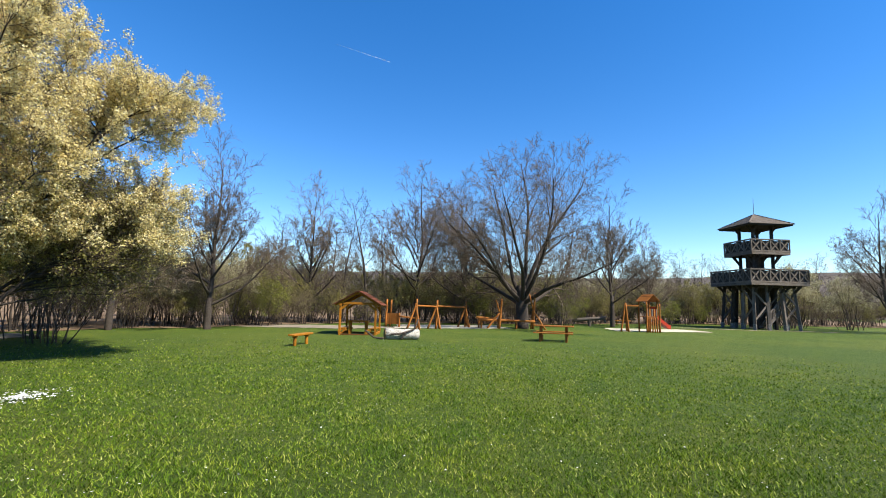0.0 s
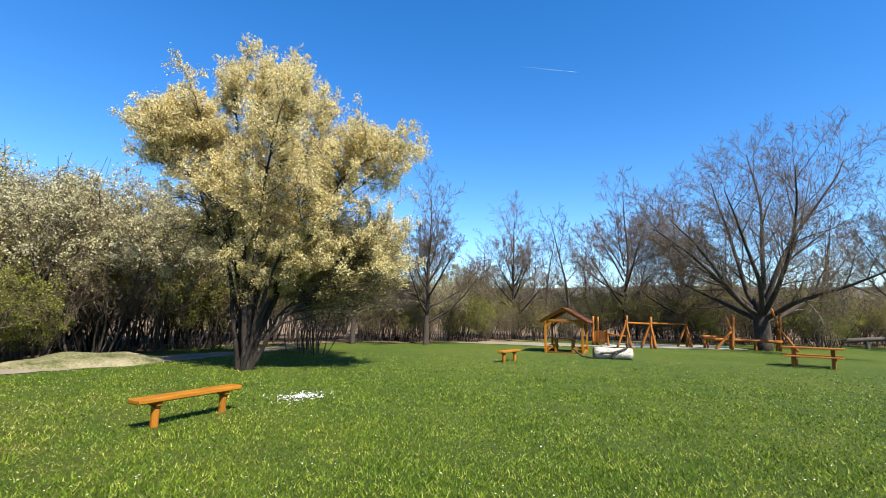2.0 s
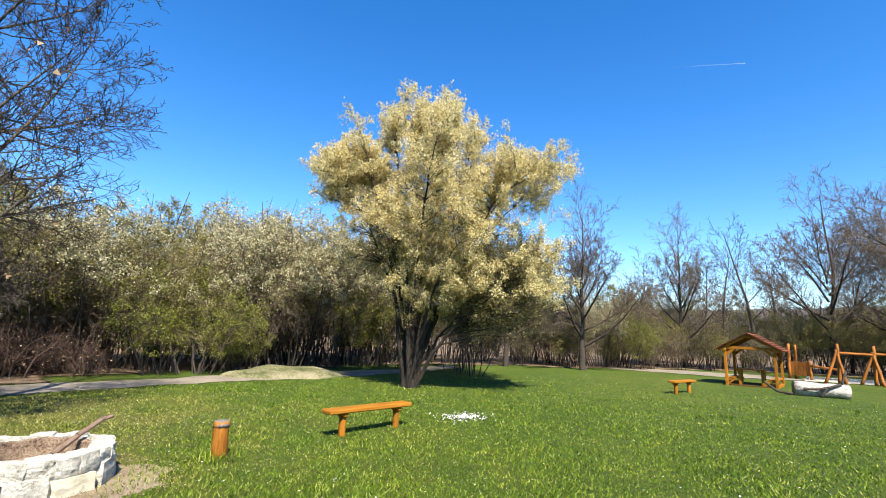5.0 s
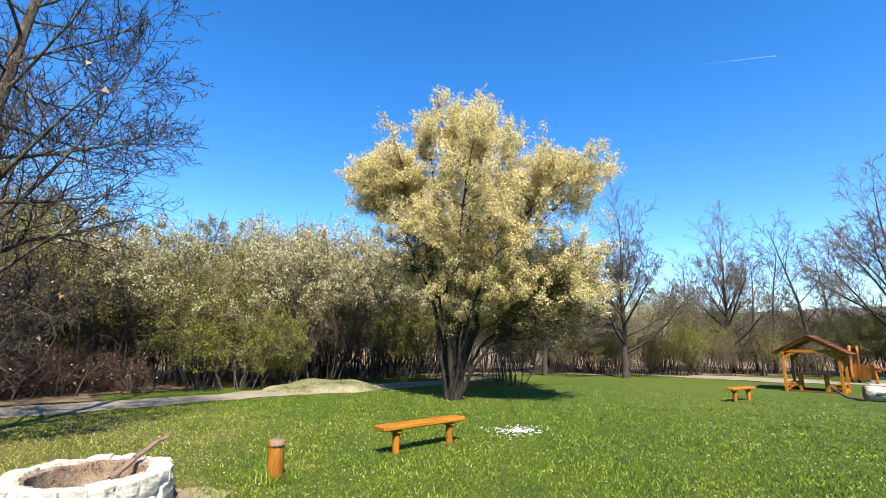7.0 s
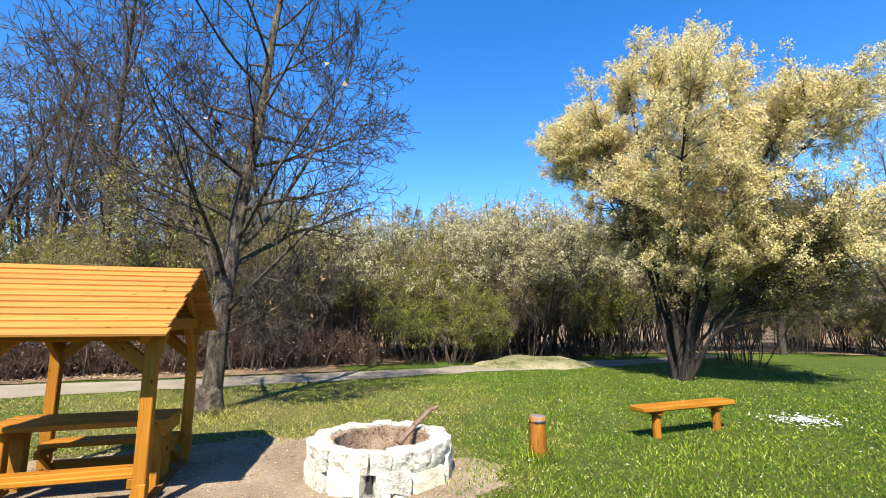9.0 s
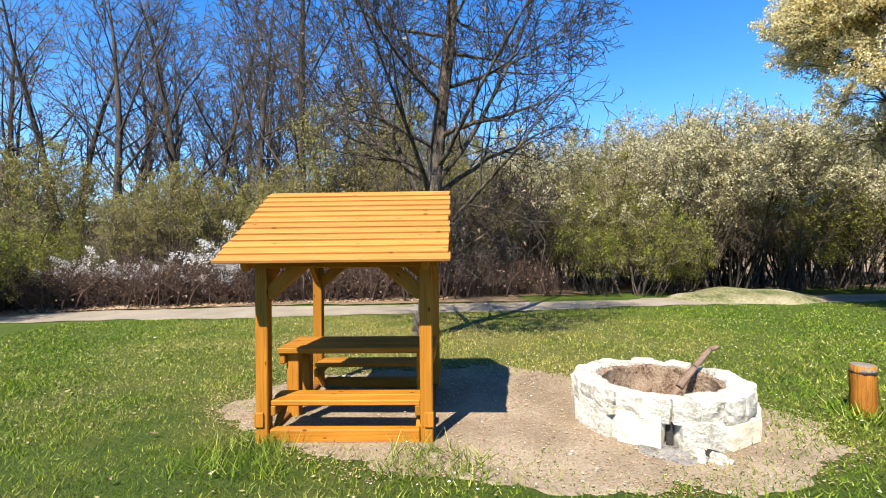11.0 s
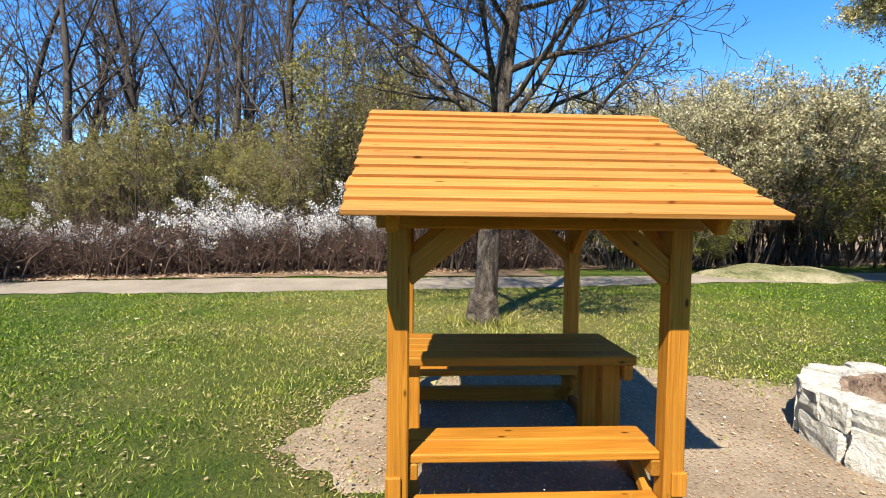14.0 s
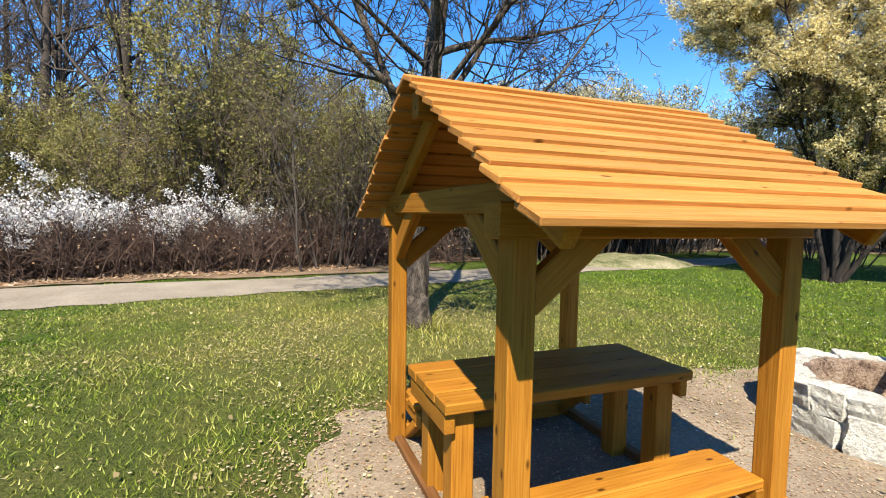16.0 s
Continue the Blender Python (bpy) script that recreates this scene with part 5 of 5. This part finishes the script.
def seesaw():
    e = thing("seesaw", pose(9.2, 45.2, 0, 0, 0, -4), "grey log seesaw with dark seats at its ends", "seesaw")
    pole("beam", (-1.45, 0, 0.52), (1.45, 0, 0.78), 0.19, 0.15, M_GREYWOOD, e, "", 0.01)
    pole("pivot", (0, 0, -0.05), (0, 0, 0.55), 0.13, 0.13, M_GREYWOOD, e)
    for s, z in ((-1, 0.52), (1, 0.8)):
        seat = beam("seat", (s * 1.35, -0.25, z + 0.12), (s * 1.35, 0.25, z + 0.12), 0.35, 0.06, M_METAL, e, "dark seat")
        under(pole("handle", (s * 1.1, -0.18, z + 0.35), (s * 1.1, 0.18, z + 0.35), 0.025, 0.025, M_METAL, e, "dark grip"), seat)
        pole("stem", (s * 1.1, 0, z), (s * 1.1, 0, z + 0.36), 0.025, 0.025, M_METAL, e)
        pole("bumper", (s * 1.4, 0, z - 0.4), (s * 1.35, 0, z), 0.10, 0.08, M_METAL, e, "dark rubber bumper")
    return e


seesaw()
log_bench(pose(12.6, 50.0, 0.0, 0, 0, -75), "pale plank bench at the far edge of the lawn", 1.9, 0.35, 1.55, 0.5, "plank benches")


# ---------------------------------------------------------------- lookout tower
def tower():
    e = thing("lookout_tower", pose(27.52, 51.4, 0, 0, 0, 10), "weathered grey timber lookout tower with two railed decks", "tower")
    D1, Z1, D2, Z2 = 3.0, 4.6, 2.02, 7.75

    def deck(h, z, n, rail):
        beam("deck_edge", (-h, -h, z - 0.12), (h, -h, z - 0.12), 0.14, 0.24, M_GREYWOOD, e)
        beam("deck_edge", (-h, h, z - 0.12), (h, h, z - 0.12), 0.14, 0.24, M_GREYWOOD, e)
        beam("deck_edge", (-h, -h, z - 0.12), (-h, h, z - 0.12), 0.14, 0.24, M_GREYWOOD, e)
        beam("deck_edge", (h, -h, z - 0.12), (h, h, z - 0.12), 0.14, 0.24, M_GREYWOOD, e)
        k = int(2 * h / 0.3)
        for i in range(k):
            y = -h + 0.15 + i * (2 * h - 0.3) / (k - 1)
            beam("deck_plank", (-h + 0.05, y, z + 0.02), (h - 0.05, y, z + 0.02), 0.28, 0.05, M_GREYWOOD, e)
        for side in range(4):
            m = Matrix.Rotation(radians(90 * side), 4, "Z")
            for i in range(n + 1):
                x = -h + 2 * h * i / n
                if i < n or side % 2 == 0:
                    a, b = m @ Vector((x, -h, z)), m @ Vector((x, -h, z + rail))
                    beam("rail_post", a, b, 0.11, 0.11, M_GREYWOOD, e)
                if i < n:
                    x1 = x + 2 * h / n
                    for z0, z1 in ((0.16, rail - 0.12), (rail - 0.12, 0.16)):
                        beam("rail_cross", m @ Vector((x + 0.05, -h + 0.02, z + z0)), m @ Vector((x1 - 0.05, -h + 0.02, z + z1)), 0.045, 0.12, M_GREYWOOD, e)
            for zz in (0.10, rail - 0.04):
                beam("rail", m @ Vector((-h - 0.05, -h - 0.03, z + zz)), m @ Vector((h + 0.05, -h - 0.03, z + zz)), 0.07, 0.14, M_GREYWOOD, e)
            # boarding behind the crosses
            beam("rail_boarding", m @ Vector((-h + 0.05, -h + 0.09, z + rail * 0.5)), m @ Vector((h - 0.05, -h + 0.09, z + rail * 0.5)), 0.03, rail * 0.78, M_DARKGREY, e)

    deck(D1, Z1, 6, 1.35)
    deck(D2, Z2, 4, 1.3)
    legs = [(-2.1, -2.1), (-0.75, -2.1), (0.75, -2.1), (2.1, -2.1), (-2.1, -0.7), (2.1, -0.7), (-2.1, 0.75), (2.1, 0.75), (-2.1, 2.1), (-0.75, 2.1), (0.75, 2.1), (2.1, 2.1)]
    for x, y in legs:
        # rear legs get the darker copy, shade put into their colour
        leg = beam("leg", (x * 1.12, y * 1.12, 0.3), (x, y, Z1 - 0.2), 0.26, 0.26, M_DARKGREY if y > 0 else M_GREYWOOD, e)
        under(beam("footing", (x * 1.125, y * 1.125, -0.1), (x * 1.12, y * 1.12, 0.55), 0.3, 0.3, M_ASH, e, "pale concrete footing"), leg)
    for side in range(4):
        m = Matrix.Rotation(radians(90 * side), 4, "Z")
        for x0, x1 in ((-2.25, -0.85), (0.85, 2.25)):
            beam("brace", m @ Vector((x0, -2.3, 0.9)), m @ Vector((x1, -2.2, 2.4)), 0.09, 0.16, M_GREYWOOD, e)
            beam("brace", m @ Vector((x1, -2.25, 2.3)), m @ Vector((x0, -2.15, 3.9)), 0.09, 0.16, M_GREYWOOD, e)
        for x in (-2.1, -0.7, 0.7, 2.1):
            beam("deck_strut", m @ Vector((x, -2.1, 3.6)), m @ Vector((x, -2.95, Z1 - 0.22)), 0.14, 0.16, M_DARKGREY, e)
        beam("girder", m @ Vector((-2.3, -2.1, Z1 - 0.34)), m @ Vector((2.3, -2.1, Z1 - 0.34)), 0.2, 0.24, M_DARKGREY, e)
    # core with the stair, its shade put into the darker wood
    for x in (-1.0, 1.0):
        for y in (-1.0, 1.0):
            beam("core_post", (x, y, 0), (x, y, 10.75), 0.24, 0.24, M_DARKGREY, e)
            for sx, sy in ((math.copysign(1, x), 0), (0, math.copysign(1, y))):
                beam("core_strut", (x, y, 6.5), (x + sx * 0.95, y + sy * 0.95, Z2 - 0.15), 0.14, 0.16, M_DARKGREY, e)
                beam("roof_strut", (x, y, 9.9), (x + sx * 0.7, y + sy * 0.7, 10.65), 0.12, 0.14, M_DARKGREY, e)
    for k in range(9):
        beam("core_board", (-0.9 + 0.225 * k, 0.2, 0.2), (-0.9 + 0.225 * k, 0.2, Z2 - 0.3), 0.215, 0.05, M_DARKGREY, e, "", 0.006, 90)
    for y in (-1.15, -1.95):
        beam("stair_string", (-0.9, y, 0.1), (1.25, y, 2.4), 0.08, 0.3, M_GREYWOOD, e)
        beam("stair_rail", (-0.9, y, 1.15), (1.25, y, 3.45), 0.07, 0.13, M_GREYWOOD, e)
    for k in range(10):
        beam("tread", (-0.8 + 0.215 * k, -1.95, 0.22 + 0.23 * k), (-0.8 + 0.215 * k, -1.15, 0.22 + 0.23 * k), 0.24, 0.05, M_GREYWOOD, e)
    for k in range(12):
        f = k / 11
        beam("baluster", (-0.85 + 2.05 * f, -1.97, 0.35 + 2.2 * f), (-0.85 + 2.05 * f, -1.97, 1.15 + 2.2 * f), 0.04, 0.10, M_GREYWOOD, e, "", 0.004)
    # hipped roof: four shingled slopes in courses
    half, z0, z1 = 2.42, 10.6, 11.95
    for side in range(4):
        m = Matrix.Rotation(radians(90 * side), 4, "Z")
        bm = bmesh.new()
        courses = 9
        for k in range(courses):
            f0, f1 = k / courses, (k + 1) / courses
            w0, w1 = half * (1 - f0), half * (1 - f1)
            za, zb = z0 + (z1 - z0) * f0, z0 + (z1 - z0) * f1
            q = [(-w0, -w0, za + 0.05), (w0, -w0, za + 0.05), (w1, -w1, zb + 0.01), (-w1, -w1, zb + 0.01), (-w0, -w0, za), (w0, -w0, za)]
            v = [bm.verts.new(m @ Vector(p)) for p in q]
            bm.faces.new((v[0], v[1], v[2], v[3]) if f1 < 1 else (v[0], v[1], v[2]))
            bm.faces.new((v[4], v[5], v[1], v[0]))
        bmesh.ops.recalc_face_normals(bm, faces=bm.faces[:])
        part("roof_slope", bm, e, None, "grey shingled slope", M_GREYWOOD)
        beam("eave_beam", m @ Vector((-half + 0.1, -half + 0.15, z0 - 0.06)), m @ Vector((half - 0.1, -half + 0.15, z0 - 0.06)), 0.1, 0.14, M_DARKGREY, e)
        beam("hip_cap", m @ Vector((-half, -half, z0 + 0.07)), m @ Vector((0, 0, z1 + 0.05)), 0.14, 0.05, M_GREYWOOD, e)
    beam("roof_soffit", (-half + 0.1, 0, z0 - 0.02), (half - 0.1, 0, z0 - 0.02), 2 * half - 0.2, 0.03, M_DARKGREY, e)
    pole("antenna", (0, 0, z1), (0, 0, z1 + 1.8), 0.03, 0.012, M_METAL, e, "thin antenna", 0, 6)
    return e


tower()
sheet("tower_track", [(15, 47), (24, 46.5), (33, 47.5), (33, 48.2), (24, 47.2), (15, 47.8)], M_PATH, 0.02, "pale trodden strip before the tower", "path", 0.15)


# contrail high in the sky
def contrail():
    a, b = Vector((-917, 2325, 1431)), Vector((-600, 2430, 1361))
    e = thing("contrail", along(a, b), "thin white contrail high in the sky", "contrail")
    part("vapour", pole_bm((b - a).length, 0.05, 0.5, 6, 0, 1, 6), e, None, "", M_WHITE)


contrail()


# ---------------------------------------------------------------- grass, leaves, petals, chips
def inside(poly, x, y):
    """Which of the points lie in the polygon."""
    ins = np.zeros(len(x), bool)
    n = len(poly)
    for i in range(n):
        (x0, y0), (x1, y1) = poly[i], poly[(i + 1) % n]
        c = ((y0 > y) != (y1 > y)) & (x < (x1 - x0) * (y - y0) / (y1 - y0 + 1e-12) + x0)
        ins ^= c
    return ins


def zs(x, y):
    return np.array([ground_z(a, b) for a, b in zip(x, y)])


def turf():
    rng = np.random.default_rng(2)
    N = 2200000
    x, y = rng.uniform(-17, 21, N), rng.uniform(-11, 25, N)
    # distance from the line that is walked
    ax, ay, bx, by = 0.1, 0.0, -5.0, -4.3
    t = np.clip(((x - ax) * (bx - ax) + (y - ay) * (by - ay)) / ((bx - ax) ** 2 + (by - ay) ** 2), 0, 1)
    d = np.hypot(x - ax - t * (bx - ax), y - ay - t * (by - ay))
    keep = (rng.random(N) < np.minimum(1.0, (5.6 / np.maximum(d, 2.0)) ** 2.0) * np.clip((23 - d) / 10, 0, 1)) & (d > 0.3)
    e = inside(EARTH, x, y)
    inner = inside([(-7.1 + (px + 7.1) * 0.62, -1.4 + (py + 1.4) * 0.72) for px, py in EARTH], x, y)
    mid = inside([(-7.1 + (px + 7.1) * 0.82, -1.4 + (py + 1.4) * 0.87) for px, py in EARTH], x, y)
    wob = np.sin(x * 2.3 + 1.0) * np.cos(y * 2.7) + 0.6 * np.sin(x * 5.1 + y * 4.3)
    keep &= ~e | (~inner & (rng.random(N) < np.where(mid, 0.35, 0.85)) & (wob + rng.normal(0, 0.5, N) > np.where(mid, 0.35, -0.5))) | ((rng.random(N) < 0.10) & (wob > 0.7)) | (e & (x > -6.15) & (np.abs(y + 2.8) < 0.95) & (np.abs(y + 2.75) > 0.35) & (rng.random(N) < 0.8))
    keep &= ~inside(PATH_N + PATH_F, x, y) & (np.hypot(x + 6.88, y) > 0.76)
    thin = np.hypot(x + 11.2, y + 2.2)
    keep &= (rng.random(N) < np.clip(0.35 + thin / 14 + 0.25 * wob, 0.25, 1))
    x, y, d = x[keep], y[keep], d[keep]
    m = len(x)
    z = zs(x, y)
    a = rng.uniform(0, 6.28, m)
    w = (0.0032 + 0.00075 * d) * rng.uniform(0.7, 1.4, m)
    h = rng.uniform(0.018, 0.046, m) * (1 + 0.35 * np.sin(x * 1.7) * np.sin(y * 1.9))
    tall = (np.hypot(x + 6.95, y - 1.97) < 0.32) | ((np.abs(x + 6.02) < 0.35) & (np.abs(np.abs(y + 2.8) - 0.75) < 0.40)) | (np.hypot(x + 11.03, y + 2.44) < 0.55)
    h = np.where(tall, h * 3.6, h)
    lx, ly = rng.normal(0, 0.75, m) * h, rng.normal(0, 0.75, m) * h
    v = np.empty((m, 3, 3))
    v[:, 0] = np.stack([x - w * np.cos(a), y - w * np.sin(a), z - 0.004], 1)
    v[:, 1] = np.stack([x + w * np.cos(a), y + w * np.sin(a), z - 0.004], 1)
    v[:, 2] = np.stack([x + lx, y + ly, z + h], 1)
    tagged(new("grass", np_mesh("grass", v.reshape(-1, 3), np.arange(3 * m).reshape(-1, 3), [M_BLADE])), "short green grass blades of the lawn", "grass", "", "stuff")


def scatter(name, mat, x, y, size, lift, label, category, seed, curl=0.5):
    rng = np.random.default_rng(seed)
    m = len(x)
    c = np.stack([x, y, zs(x, y) + lift], 1)
    a = rng.uniform(0, 6.28, m)
    s = size * rng.uniform(0.5, 1.4, m)[:, None]
    u = np.stack([np.cos(a), np.sin(a), rng.normal(0, curl * 0.5, m)], 1) * s
    w = np.stack([-np.sin(a), np.cos(a), rng.normal(0, curl * 0.5, m)], 1) * s * rng.uniform(0.35, 0.8, m)[:, None]
    up = np.stack([np.zeros(m), np.zeros(m), np.abs(rng.normal(0, curl, m)) * s[:, 0]], 1)
    v = np.stack([c - u + up, c - w, c + u + up * 0.6, c + w], 1).reshape(-1, 3)
    return tagged(new(name, np_mesh(name, v, np.arange(4 * m).reshape(-1, 4), [mat])), label, category, "", "stuff")


turf()
rg = np.random.default_rng(8)
lx, ly = rg.normal(-10.4, 2.5, 27000), rg.normal(-3.2, 3.4, 27000)
patchy = np.sin(lx * 1.9 + 0.7 * ly) + np.sin(ly * 2.3 - 0.5 * lx) + 0.8 * np.sin(lx * 4.1 + 1.0) * np.sin(ly * 3.7) + rg.normal(0, 0.6, 27000) > 0.0
ok = ~inside([(-7.9, -3.6), (-6.1, -3.6), (-6.1, -2.0), (-7.9, -2.0)], lx, ly) & (np.hypot(lx + 6.88, ly) > 0.85) & (lx < -4.2) & patchy
scatter("fallen_leaves", M_DRY, lx[ok], ly[ok], 0.0135, 0.026, "pale dry leaves scattered over the thin grass", "leaves", 3, 0.22)
bx, by = rg.uniform(-13, -4.0, 260), rg.uniform(-10.5, -3.2, 260)
scatter("large_leaves", M_DRY, bx, by, 0.027, 0.05, "larger curled pale leaves lying on the lawn", "leaves", 9, 0.6)
scatter("lawn_flowers", M_PETAL, rg.uniform(-14, 5, 3000), rg.uniform(-3, 22, 3000), 0.012, 0.045, "small white daisies dotted over the lawn", "flowers", 4, 0.2)
pr, pa = np.abs(rg.normal(0, 0.38, 280)), rg.uniform(0, 6.28, 280)
scatter("petal_patch", M_PETAL, -7.45 + pr * np.cos(pa) * 0.9, 6.98 + pr * np.sin(pa) * 1.25, 0.026, 0.045, "patch of white petals lying on the lawn", "petals", 5, 0.4)
ex, ey = rg.uniform(-9, -5.3, 20000), rg.uniform(-4.7, 1.7, 20000)
ok = inside([(-7.1 + (px + 7.1) * 1.06, -1.4 + (py + 1.4) * 1.05) for px, py in EARTH], ex, ey) & (np.hypot(ex + 6.88, ey) > 0.78)
scatter("wood_chips", M_DEAD, ex[ok], ey[ok], 0.010, 0.014, "wood chips and gravel on the bare earth", "wood chips", 6, 0.2)
vx = rg.uniform(0, 1, 3500)
vp = [poly_at(HEDGE, 2.0 + 17.0 * t) for t in vx]
vo = rg.uniform(-1.2, 0.3, 3500)
scatter("verge_leaves", M_DEAD, np.array([p.x + n.x * o for (p, n), o in zip(vp, vo)]), np.array([p.y + n.y * o for (p, n), o in zip(vp, vo)]), 0.05, 0.05, "brown fallen leaves under the hedge", "leaves", 7)
